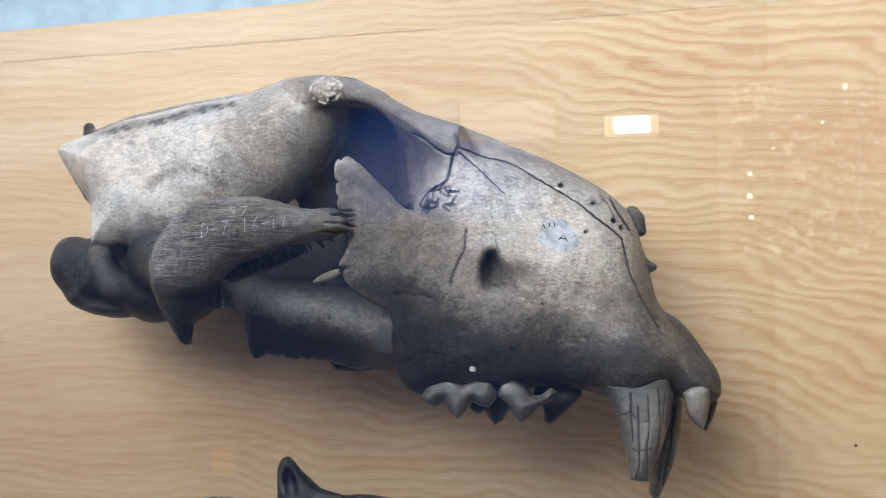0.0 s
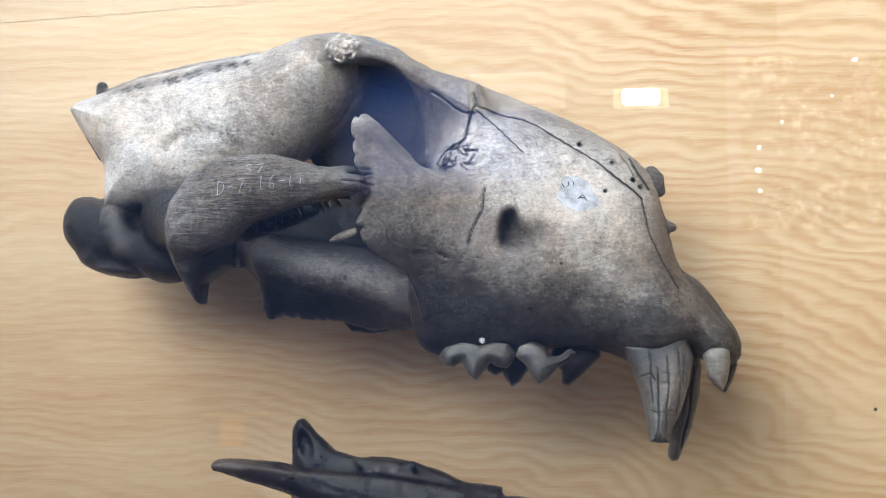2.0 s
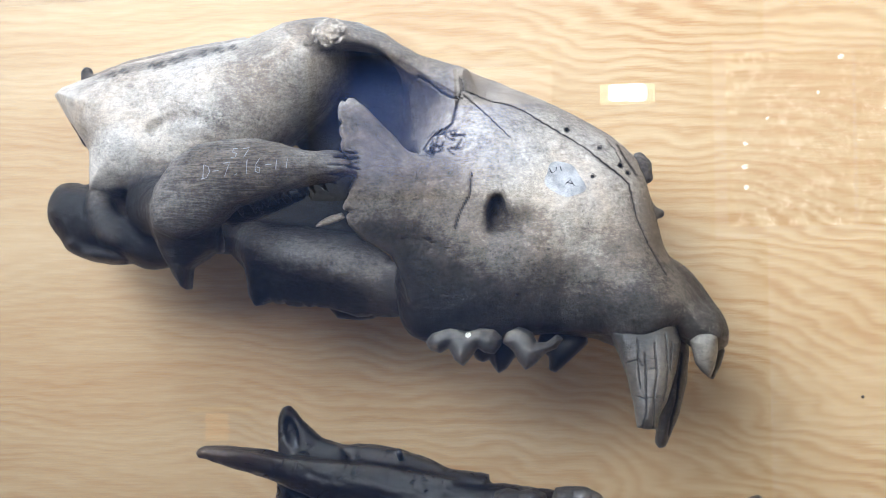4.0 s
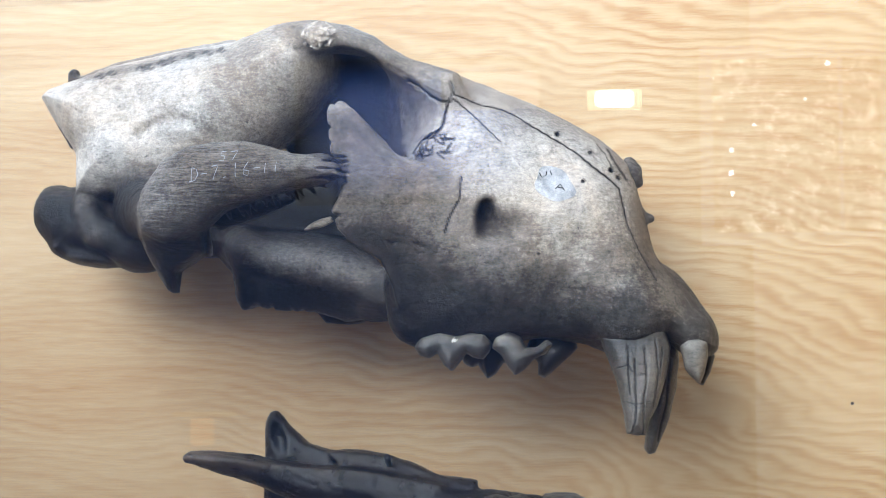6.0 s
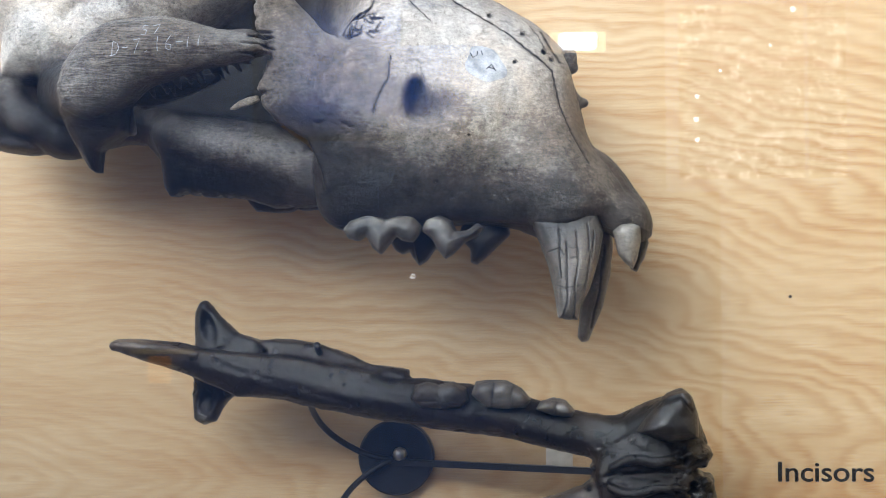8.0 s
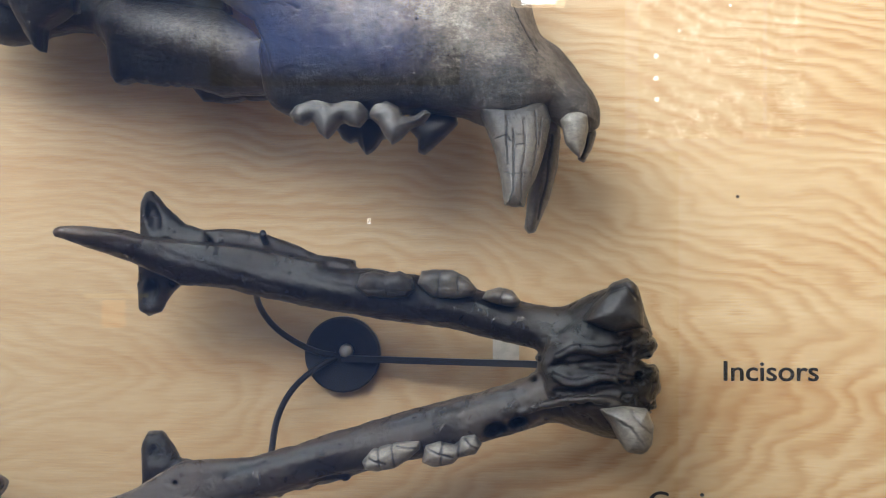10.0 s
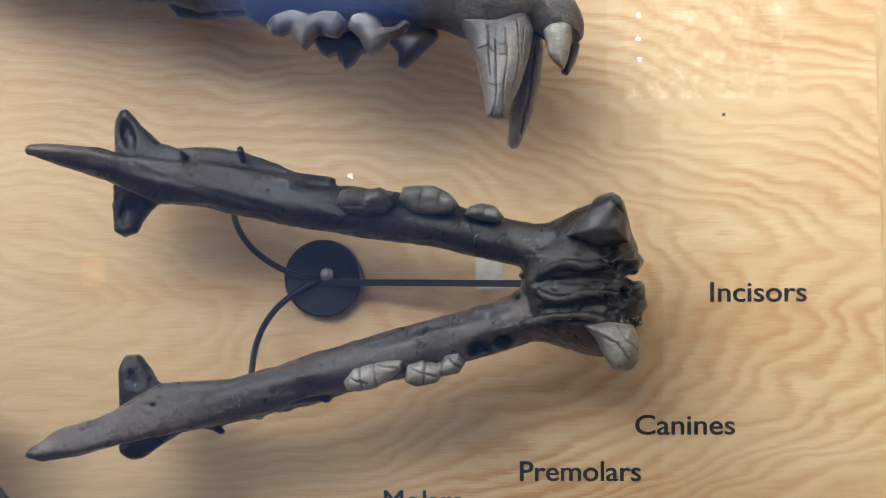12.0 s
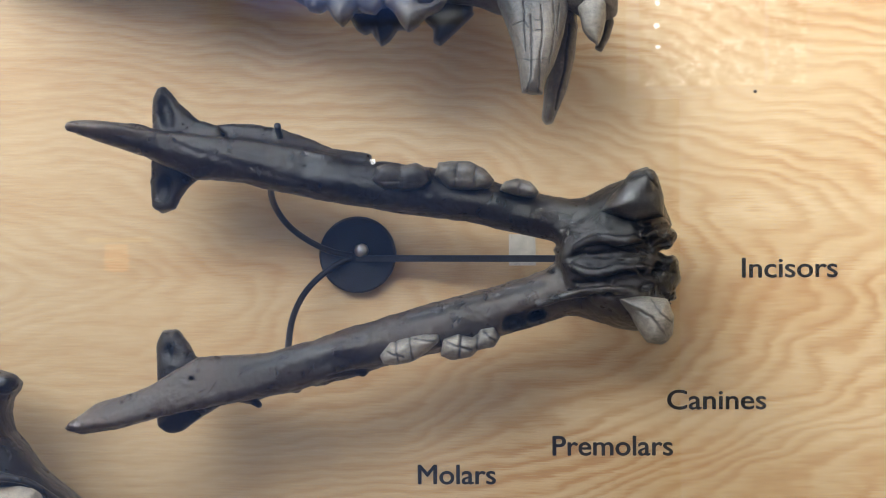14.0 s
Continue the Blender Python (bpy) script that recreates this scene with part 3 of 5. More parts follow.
# added wide glowing blue panel behind the camera, mirrored as a blue veil
veil_panel = thing("blue_veil_panel", (-0.95, -4.33, 0.3), "wide glowing blue panel added for the veil in the glass", "window", kind="structure")
part("veil_face", block((-1.55, 0, -1.5), (1.55, 0.01, 1.5)), fading_glow("veil_glow", (0.2, 0.42, 1.0), 0.24, (1.55, 3.0)), veil_panel)
part("pane_frame", block((-1.6, -0.01, 1.5), (1.6, 0.02, 1.55), 0.003), ROOM_PAINT, veil_panel)
part("pane_frame", block((-1.6, -0.01, -1.55), (1.6, 0.02, -1.5), 0.003), ROOM_PAINT, veil_panel)

# a window with sunlit leaves outside
window = thing("window_1", (0.605, -3.38, 0.22), "bright window with sunlit yellow leaves outside", "window", kind="structure")
LEAVES, lt, lp = shader("sunlit_leaves")
n1 = ramp(lt, grain(lt, (1, 1, 1), 32, 6, 0.75), [(0.47, (0, 0, 0)), (0.60, (0.42, 0.41, 0.38)), (0.76, (1.0, 0.98, 0.94))])
n2 = ramp(lt, grain(lt, (1, 1, 1), 5, 3, 0.6), [(0.35, (0.1, 0.1, 0.1)), (0.65, (1, 1, 1))])
lp.inputs["Base Color"].default_value = (0, 0, 0, 1)
lt.links.new(blend(lt, "MULTIPLY", 1.0, n1, n2), lp.inputs["Emission Color"])
lp.inputs["Emission Strength"].default_value = 3.6
part("outdoor_leaves", block((-0.20, -0.02, -0.10), (0.20, -0.012, 0.32)), LEAVES, window)
for x, z, r in ((-0.155, 0.10, 0.006), (-0.157, 0.045, 0.007), (-0.154, -0.005, 0.006), (0.075, 0.305, 0.007), (-0.10, 0.16, 0.004), (0.02, 0.22, 0.004)):
    part("sun_glint", lathe([(r * 0.3, 0.004), (r, 0.002), (r, -0.002)], (x, -0.008, z), 10), glowing("glint", (0.95, 0.95, 1.0), 7.0), window)
part("pane_frame", block((-0.23, -0.011, -0.13), (-0.20, 0.01, 0.35), 0.002), ROOM_PAINT, window)
part("pane_frame", block((0.20, -0.011, -0.13), (0.23, 0.01, 0.35), 0.002), ROOM_PAINT, window)
part("pane_frame", block((-0.20, -0.011, 0.32), (0.20, 0.01, 0.35), 0.002), ROOM_PAINT, window)
part("pane_frame", block((-0.20, -0.011, -0.13), (0.20, 0.01, -0.10), 0.002), ROOM_PAINT, window)
part("glazing_bar", block((0.10, -0.011, -0.10), (0.108, 0.0, 0.32), 0.001), ROOM_PAINT, window)


# ---- the skull ----
SKULL_AT = (-0.03, -0.10, 0.0)


def cranium():
    c = Clay(0.85)
    # braincase
    c.slab([(-272, 117), (-266, 123), (-251, 128), (-223, 137), (-184, 145), (-141, 151), (-112, 160), (-86, 157), (-76, 138), (-78, 120), (-88, 104), (-104, 88), (-124, 72), (-140, 57), (-177, 42), (-228, 48), (-245, 50), (-247, 78), (-261, 98)], -75.0, -0.044, 0.119, 5, dome=44, w=38, k=5, tone=0.83)
    c.ball((-156.0, -95.0, 97.2), (47.0, 38, 34.8), 8, k=14, tone=0.80)
    # frontal, falling back into the temple; its low tone paints the hollow's shade
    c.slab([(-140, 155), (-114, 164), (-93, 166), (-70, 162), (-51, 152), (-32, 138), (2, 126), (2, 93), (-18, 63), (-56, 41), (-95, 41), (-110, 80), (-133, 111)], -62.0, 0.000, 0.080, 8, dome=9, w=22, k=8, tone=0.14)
    c.ball((-112.0, -86.0, 129.0), (26.0, 38, 27.0), -25, k=16, tone=0.72)
    # plate behind the cheek arch, toned dark for the shade there
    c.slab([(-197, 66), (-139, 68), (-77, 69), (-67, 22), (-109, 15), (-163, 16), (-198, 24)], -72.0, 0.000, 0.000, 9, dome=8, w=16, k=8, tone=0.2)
    # nuchal crest and knob
    c.limb([(-272.2, -70.0, 117.2, 2.1), (-259.7, -78.0, 99.5, 2.1), (-244.8, -88.0, 81.1, 2.1), (-238.7, -94.0, 61.7, 2.4), (-236.8, -98.0, 45.7, 2.8)], k=5, tone=0.6)
    c.limb([(-274.8, -66.0, 116.9, 1.4), (-263.7, -72.0, 99.8, 1.4), (-252.4, -78.0, 83.6, 1.4)], k=2, tone=0.15)
    c.cone((-257.1, -60.0, 131.1), (-257.1, -60.0, 134.3), 4.3, 4.0, k=3, tone=0.4)
    c.limb([(-250.9, -62.0, 130.7, 2.5), (-225.7, -66.0, 138.4, 2.5), (-185.0, -70.0, 146.0, 2.1), (-145.0, -74.0, 151.1, 2.1)], k=4, tone=0.62)
    # postorbital ridge over the eye
    c.limb([(-99.2, -112.0, 151.9, 4.1), (-81.2, -120.0, 146.5, 8.1), (-67.8, -124.0, 144.7, 5.7), (-49.7, -124.0, 140.2, 4.1), (-32.3, -121.0, 127.5, 3.4), (-14.6, -119.0, 114.7, 3.4), (3.1, -118.0, 104.6, 4.1)], k=9, tone=0.62)
    c.ball((-78.0, -124.0, 145.8), (10.1, 9, 8.1), -15, k=4, tone=0.74)
    # forehead above the ridge
    c.slab([(-112, 155), (-86, 159), (-63, 155), (-45, 146), (-27, 133), (6, 121), (8, 102), (-2, 105), (-27, 122), (-53, 137), (-75, 140), (-101, 139)], -104.0, 0.000, 0.386, 13, dome=6, w=10, k=9, tone=0.66)
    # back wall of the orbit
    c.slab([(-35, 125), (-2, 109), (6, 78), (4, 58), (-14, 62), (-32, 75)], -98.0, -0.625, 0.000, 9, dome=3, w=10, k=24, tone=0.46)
    # snout
    c.slab([(-21, 131), (5, 122), (23, 115), (45, 105), (67, 96), (95, 79), (106, 70), (116, 54), (120, 36), (130, -0), (147, -20), (159, -37), (164, -51), (143, -51), (134, -43), (93, -46), (57, -44), (21, -46), (-20, -46), (-34, -34), (-30, -5), (-26, 39), (-18, 83)], -94.0, 0.040, 0.088, 5, dome=36, w=80, k=8, tone=0.62)
    # maxilla, swelling to the cheek
    c.ball((15.6, -112.0, 17.5), (56.4, 40, 58.1), 0, k=20, tone=0.6)
    c.limb([(-19.2, -138.0, 26.3, 15.0), (-13.0, -136.0, -12.3, 17.3), (4.9, -122.0, -34.0, 15.6)], k=22, flat=0.8, tone=0.4)
    c.ball((16.4, -112.0, 62.4), (37.6, 34, 37.6), -25, k=18, tone=0.75)
    c.ball((62.3, -104.0, 36.7), (51.7, 29, 41.4), -38, k=20, tone=0.92)
    c.ball((104.2, -100.0, -21.5), (34.6, 22, 26.0), -25, k=18, tone=0.6)
    # root of the canine, premaxilla
    c.limb([(97.6, -104.0, 10.9, 15.5), (111.4, -112.0, -35.6, 18.5)], k=18, tone=0.45)
    c.limb([(134.6, -98.0, -13.0, 10.4), (146.7, -98.0, -32.9, 12.5), (154.2, -98.0, -46.5, 10.4)], k=10, tone=0.4)
    c.ball((150.4, -104.0, -40.5), (13.8, 12, 12.4), -40, k=8, tone=0.4)
    # hollow before the cheekbone, and the ridge over the cheek teeth
    c.ball((-2.0, -168.0, -14.0), (17.0, 22, 15.0), 20, k=12, dig=True)
    c.ball((74.0, -158.0, -16.0), (22.0, 22, 13.0), -15, k=12, dig=True)
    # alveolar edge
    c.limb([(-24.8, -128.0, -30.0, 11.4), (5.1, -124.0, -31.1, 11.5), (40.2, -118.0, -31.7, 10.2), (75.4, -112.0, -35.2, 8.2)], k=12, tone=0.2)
    # nasal bones and their free tips
    c.limb([(4.4, -88.0, 116.0, 5.6), (44.8, -92.0, 99.7, 5.6), (80.8, -92.0, 78.7, 5.9), (105.8, -92.0, 61.7, 5.2)], k=8, tone=0.7)
    c.limb([(96.7, -104.0, 61.2, 3.4), (110.7, -100.0, 43.1, 3.1), (120.3, -96.0, 33.0, 2.8), (125.3, -94.0, 30.1, 2.8)], k=3, tone=0.55)
    c.cone((117.2, -72.0, 62.8), (118.5, -72.0, 54.6), 3.9, 4.3, k=3, tone=0.4)
    c.cone((113.6, -72.0, 67.3), (117.2, -72.0, 62.8), 4.3, 3.9, k=4, tone=0.5)
    # nose opening
    c.cone((120.2, -82.0, 45.6), (127.3, -82.0, 36.3), 4.9, 3.5, k=4, tone=0.2, dig=True)
    # cheekbone
    c.slab([(-65, 92), (-63, 97), (-56, 98), (-49, 92), (-38, 80), (-27, 68), (-11, 60), (10, 56), (17, 39), (13, 18), (-2, 1), (-9, -19), (-28, -24), (-31, -12), (-38, 5), (-54, 15), (-61, 24), (-64, 34), (-59, 45), (-58, 55), (-64, 70)], -160.0, 0.466, -0.131, 3.4, dome=4, w=16, k=7, r=1.6, tone=0.62)
    c.limb([(-16.3, -146.0, 46.9, 13.2), (2.2, -142.0, 25.8, 15.9), (-7.6, -136.0, -5.4, 14.7)], k=22, flat=0.6, tone=0.5)
    c.limb([(-30.2, -140.0, -12.1, 7.3), (-22.6, -132.0, -33.4, 10.0), (-16.2, -126.0, -40.7, 8.8)], k=8, tone=0.32)
    c.limb([(-34.3, -126.0, -7.9, 1.0), (-32.2, -124.0, -19.3, 1.4), (-34.3, -120.0, -30.8, 1.0)], k=2, tone=0.9)
    # lower rim sliver
    c.limb([(-82.5, -160.0, 23.5, 0.7), (-75.0, -162.0, 26.5, 2.4), (-66.0, -162.0, 29.5, 1.9), (-59.7, -162.0, 34.5, 1.2)], k=2, tone=0.86)
    # root of the arch on the temple, with its joint
    c.slab([(-176, 35), (-172, 48), (-162, 63), (-148, 72), (-131, 75), (-114, 75), (-100, 72), (-86, 68), (-69, 66), (-59, 59), (-56, 53), (-70, 49), (-87, 46), (-104, 42), (-125, 34), (-135, 24), (-156, 14), (-173, 21)], -184.0, 0.067, 0.130, 6, dome=15, w=30, k=2, r=4, tone=0.55)
    # joint and underside of the arch, their shade put into a dark tone
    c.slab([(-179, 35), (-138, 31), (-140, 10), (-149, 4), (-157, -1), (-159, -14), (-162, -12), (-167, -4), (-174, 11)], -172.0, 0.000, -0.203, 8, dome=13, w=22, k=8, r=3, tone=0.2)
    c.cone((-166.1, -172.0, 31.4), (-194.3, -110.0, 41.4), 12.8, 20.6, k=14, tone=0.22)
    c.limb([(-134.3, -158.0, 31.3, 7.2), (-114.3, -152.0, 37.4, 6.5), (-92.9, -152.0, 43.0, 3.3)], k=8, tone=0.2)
    c.cone((-139.8, -172.0, 24.1), (-139.2, -168.0, 10.4), 1.9, 2.6, k=2, tone=0.8)
    c.cone((-79.5, -176.0, 59.0), (-69.9, -174.0, 58.5), 7.0, 6.4, k=2, flat=0.45, tone=0.36)
    # splintered break of the arch, ragged lower edge
    c.cone((-73.9, -182.0, 64.5), (-58.3, -177.0, 66.2), 2.5, 0.8, k=2, tone=0.4)
    c.cone((-72.0, -183.0, 61.7), (-54.4, -178.0, 60.6), 2.5, 0.8, k=2, tone=0.4)
    c.cone((-73.3, -182.0, 58.8), (-55.7, -177.0, 55.7), 2.5, 0.8, k=2, tone=0.4)
    c.cone((-74.3, -180.0, 55.5), (-60.2, -175.0, 50.8), 2.5, 0.8, k=2, tone=0.4)
    c.cone((-77.8, -180.0, 52.6), (-67.1, -175.0, 47.9), 2.5, 0.8, k=2, tone=0.4)
    c.cone((-69.4, -184.0, 62.9), (-56.6, -179.0, 63.3), 2.5, 0.8, k=2, tone=0.4)
    c.cone((-71.1, -183.0, 56.3), (-56.9, -178.0, 52.9), 2.5, 0.8, k=2, tone=0.4)
    c.cone((-77.5, -178.0, 49.3), (-73.8, -172.0, 44.1), 2.2, 0.8, k=2, tone=0.3)
    c.cone((-83.7, -178.0, 48.0), (-80.8, -172.0, 42.2), 2.2, 0.8, k=2, tone=0.3)
    c.cone((-90.6, -178.0, 46.8), (-88.4, -172.0, 40.9), 2.2, 0.8, k=2, tone=0.3)
    c.cone((-97.6, -178.0, 44.9), (-94.7, -172.0, 38.3), 2.2, 0.8, k=2, tone=0.3)
    c.cone((-104.5, -178.0, 43.0), (-103.0, -172.0, 37.1), 2.2, 0.8, k=2, tone=0.3)
    c.cone((-111.6, -177.0, 41.2), (-109.5, -171.0, 34.5), 2.2, 0.8, k=2, tone=0.3)
    c.cone((-119.5, -176.0, 38.6), (-117.5, -170.0, 32.0), 2.2, 0.8, k=2, tone=0.3)
    c.cone((-126.5, -176.0, 36.0), (-125.2, -170.0, 29.4), 2.2, 0.8, k=2, tone=0.3)
    c.cone((-87.9, -174.0, 47.7), (-84.3, -168.0, 39.7), 2.2, 0.8, k=2, tone=0.3)
    c.cone((-101.8, -174.0, 43.8), (-98.3, -168.0, 35.8), 2.2, 0.8, k=2, tone=0.3)
    c.cone((-115.8, -174.0, 40.0), (-113.7, -168.0, 31.3), 2.2, 0.8, k=2, tone=0.3)
    c.cone((-60.5, -174.0, 90.7), (-63.0, -174.0, 83.2), 1.6, 0.6, k=2, tone=0.6)
    c.cone((-60.3, -172.0, 73.8), (-63.1, -172.0, 70.5), 1.6, 0.6, k=2, tone=0.6)
    c.cone((-58.1, -170.0, 60.2), (-55.4, -170.0, 52.7), 1.6, 0.6, k=2, tone=0.6)
    c.cone((-56.8, -168.0, 50.1), (-62.8, -168.0, 41.3), 1.6, 0.6, k=2, tone=0.6)
    c.cone((-59.1, -166.0, 34.8), (-62.6, -166.0, 28.0), 1.6, 0.6, k=2, tone=0.6)
    c.cone((-37.8, -108.0, -17.7), (-36.0, -104.0, -32.7), 2.1, 1.0, k=3, tone=0.3)
    c.cone((-39.5, -108.0, -8.6), (-37.2, -104.0, -18.1), 2.1, 1.0, k=3, tone=0.3)
    # hind base, knuckles of the neck joint: dark bone, overhang shade added in tone
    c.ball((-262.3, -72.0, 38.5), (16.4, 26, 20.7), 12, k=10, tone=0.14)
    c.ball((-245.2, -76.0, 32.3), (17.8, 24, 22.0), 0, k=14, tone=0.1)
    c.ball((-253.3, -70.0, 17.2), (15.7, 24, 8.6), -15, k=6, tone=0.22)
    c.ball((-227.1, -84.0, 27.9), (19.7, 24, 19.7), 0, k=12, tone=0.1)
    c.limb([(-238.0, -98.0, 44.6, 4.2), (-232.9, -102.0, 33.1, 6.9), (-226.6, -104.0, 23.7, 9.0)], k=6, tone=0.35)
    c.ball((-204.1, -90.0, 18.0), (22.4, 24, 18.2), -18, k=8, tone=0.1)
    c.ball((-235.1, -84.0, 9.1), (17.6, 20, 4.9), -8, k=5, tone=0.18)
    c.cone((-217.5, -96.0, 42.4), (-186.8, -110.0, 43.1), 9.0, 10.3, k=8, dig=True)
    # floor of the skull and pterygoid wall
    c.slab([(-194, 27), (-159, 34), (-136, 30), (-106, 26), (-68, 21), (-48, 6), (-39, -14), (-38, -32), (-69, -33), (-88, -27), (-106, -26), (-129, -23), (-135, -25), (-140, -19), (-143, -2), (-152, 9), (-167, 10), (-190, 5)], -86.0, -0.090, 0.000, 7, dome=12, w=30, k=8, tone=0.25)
    c.limb([(-133.1, -100.0, 16.6, 10.4), (-102.6, -104.0, 6.0, 10.6), (-69.1, -104.0, -3.0, 12.0), (-43.5, -104.0, -14.0, 12.0)], k=10, tone=0.60)
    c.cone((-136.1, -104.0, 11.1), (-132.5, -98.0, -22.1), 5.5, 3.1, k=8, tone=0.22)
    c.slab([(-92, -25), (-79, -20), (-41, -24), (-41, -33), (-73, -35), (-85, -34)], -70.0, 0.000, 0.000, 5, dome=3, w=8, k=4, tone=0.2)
    # tone patches: tar staining, worn places, and light and shade put into colour
    # lower face and cheek underside: tar staining, deepened by painted shade
    c.stain_and_shading((-5.0, -135.0, -27.0), (42.0, 60, 25.0), 0.16, 0.82)
    c.stain_and_shading((58.0, -125.0, -38.1), (54.0, 60, 18.5), 0.15, 0.75)
    c.stain_and_shading((110.6, -115.0, -39.0), (37.5, 60, 17.0), 0.25, 0.6)
    c.stain_and_shading((-21.4, -140.0, -12.2), (16.6, 50, 23.2), 0.15, 0.6)
    c.stain_and_shading((-42.8, -160.0, 18.0), (21.0, 40, 8.5), 0.2, 0.7)
    c.stain_and_shading((-30.0, -148.0, 2.0), (13.0, 45, 24.0), 0.14, 0.8)
    # next two: sheen of the upper snout, painted as a paler tone
    c.stain_and_shading((56.1, -130.0, 44.5), (40.2, 60, 23.5), 1.05, 0.75)
    c.stain_and_shading((25.2, -135.0, 71.2), (26.7, 60, 23.4), 0.95, 0.5)
    c.stain_and_shading((14.9, -150.0, 11.6), (14.8, 40, 14.8), 0.85, 0.35)
    c.stain_and_shading((66.0, -135.0, 7.4), (20.0, 40, 8.3), 0.8, 0.35)
    c.stain_and_shading((-197.5, -110.0, 96.8), (41.1, 60, 20.6), 1.0, 0.4)
    c.stain_and_shading((-126.0, -110.0, 113.3), (20.6, 60, 24.0), 0.5, 0.5)
    c.stain_and_shading((-231.4, -100.0, 57.5), (10.4, 50, 17.3), 1.0, 0.5)
    c.stain_and_shading((-41.6, -165.0, 60.2), (19.4, 40, 22.6), 0.68, 0.5)
    # next two: lit top of the pterygoid wall, painted paler
    c.stain_and_shading((-100.4, -115.0, 6.8), (20.5, 40, 8.5), 0.78, 0.6)
    c.stain_and_shading((-53.0, -115.0, 2.4), (20.5, 40, 10.2), 0.7, 0.5)
    c.stain_and_shading((-88.8, -100.0, -19.0), (48.5, 60, 10.4), 0.1, 0.7)
    c.stain_and_shading((126.4, -95.0, 17.7), (17.4, 60, 27.8), 0.4, 0.5)
    # shade of the voids under arch and braincase edge, painted near black
    c.stain_and_shading((-126.3, -130.0, 32.1), (20.1, 60, 13.4), 0.06, 0.8)
    c.stain_and_shading((-99.1, -120.0, 35.5), (30.5, 70, 11.9), 0.06, 0.8)
    c.stain_and_shading((-153.6, -180.0, 13.9), (15.9, 50, 12.7), 0.1, 0.7)
    c.stain_and_shading((-205.6, -110.0, 41.6), (20.6, 40, 8.6), 0.1, 0.6)
    # rough bony growth on the brow
    dice = random.Random(4)
    for _ in range(120):
        u, v = dice.uniform(-1, 1), dice.uniform(-1, 1)
        if u * u + v * v < 1:
            x, z = -78.5 + 11 * u + 2.5 * v, 146.0 + 9.5 * v - 2 * u
            c.ball((x, -131.5 + 0.09 * (x + 76) ** 2 * 0.35 + 0.085 * (z - 144) ** 2 * 0.6, z), (dice.uniform(0.7, 1.2), 2.4, dice.uniform(0.7, 1.2)), 0, k=0.8, tone=dice.uniform(0.6, 0.98))
    # openings
    c.ball((25.3, -152.0, 30.6), (5.6, 13, 10.5), -8, k=4, tone=0.3, dig=True)
    c.ball((38.0, -160.0, 23.3), (16.2, 16, 9.7), 18, k=9, dig=True)
    c.cone((69.1, -175.0, 76.9), (67.4, -88.0, 84.5), 0.8, 0.9, k=1, tone=0.03, dig=True)
    c.cone((87.9, -175.0, 66.0), (88.0, -88.0, 72.6), 0.5, 0.6, k=1, tone=0.03, dig=True)
    c.cone((100.0, -175.0, 55.4), (101.2, -88.0, 61.0), 1.0, 1.1, k=1, tone=0.03, dig=True)
    c.cone((104.2, -175.0, 51.0), (105.8, -88.0, 56.2), 0.7, 0.7, k=1, tone=0.03, dig=True)
    c.cone((83.6, -175.0, 49.1), (83.3, -88.0, 54.1), 0.7, 0.7, k=1, tone=0.03, dig=True)
    c.cone((56.9, -175.0, 7.1), (54.1, -88.0, 8.2), 0.5, 0.6, k=1, tone=0.03, dig=True)
    c.cone((38.1, -175.0, -19.3), (33.5, -88.0, -20.8), 0.6, 0.7, k=1, tone=0.03, dig=True)
    c.cone((79.8, -175.0, -19.9), (79.0, -88.0, -21.4), 0.5, 0.6, k=1, tone=0.03, dig=True)
    c.cone((46.3, -175.0, -27.8), (42.5, -88.0, -30.1), 0.5, 0.6, k=1, tone=0.03, dig=True)
    c.stain_and_shading((-232.0, -90.0, 127.6), (11.9, 30, 3.8), 0.4, 0.6)
    c.stain_and_shading((-210.7, -90.0, 130.7), (11.9, 30, 3.8), 0.4, 0.6)
    c.stain_and_shading((-189.4, -90.0, 134.3), (11.9, 30, 3.8), 0.4, 0.6)
    c.stain_and_shading((-172.1, -90.0, 138.3), (11.9, 30, 3.8), 0.4, 0.6)
    c.stain_and_shading((-160.6, -90.0, 140.6), (11.9, 30, 3.8), 0.4, 0.6)
    # chipped edges: cheekbone, broken arch, pterygoid wall
    for line in ([(-67, 84), (-64, 83)], [(-67, 75), (-63, 74)], [(-61, 63), (-57, 62)], [(-60, 52), (-56, 51)], [(-66, 40), (-62, 41)], [(-65, 30), (-60, 31)], [(-62, 99), (-61, 96)]):
        c.groove(line, 1.2, 3.2, -120.0)
    for line in ([(-67, 62), (-54, 62.5)], [(-69, 57.5), (-54, 56)], [(-71, 53), (-58, 51)], [(-64, 66), (-55, 65)]):
        c.groove(line, 0.6, 2.2, -140.0, tone=0.3)
    for line in ([(-118, -28), (-116, -23)], [(-104, -30), (-103, -25)], [(-95, -30), (-96, -26)], [(-127, -27), (-125, -22)], [(-60, -37), (-58, -33)]):
        c.groove(line, 1.5, 3.0, -60.0)
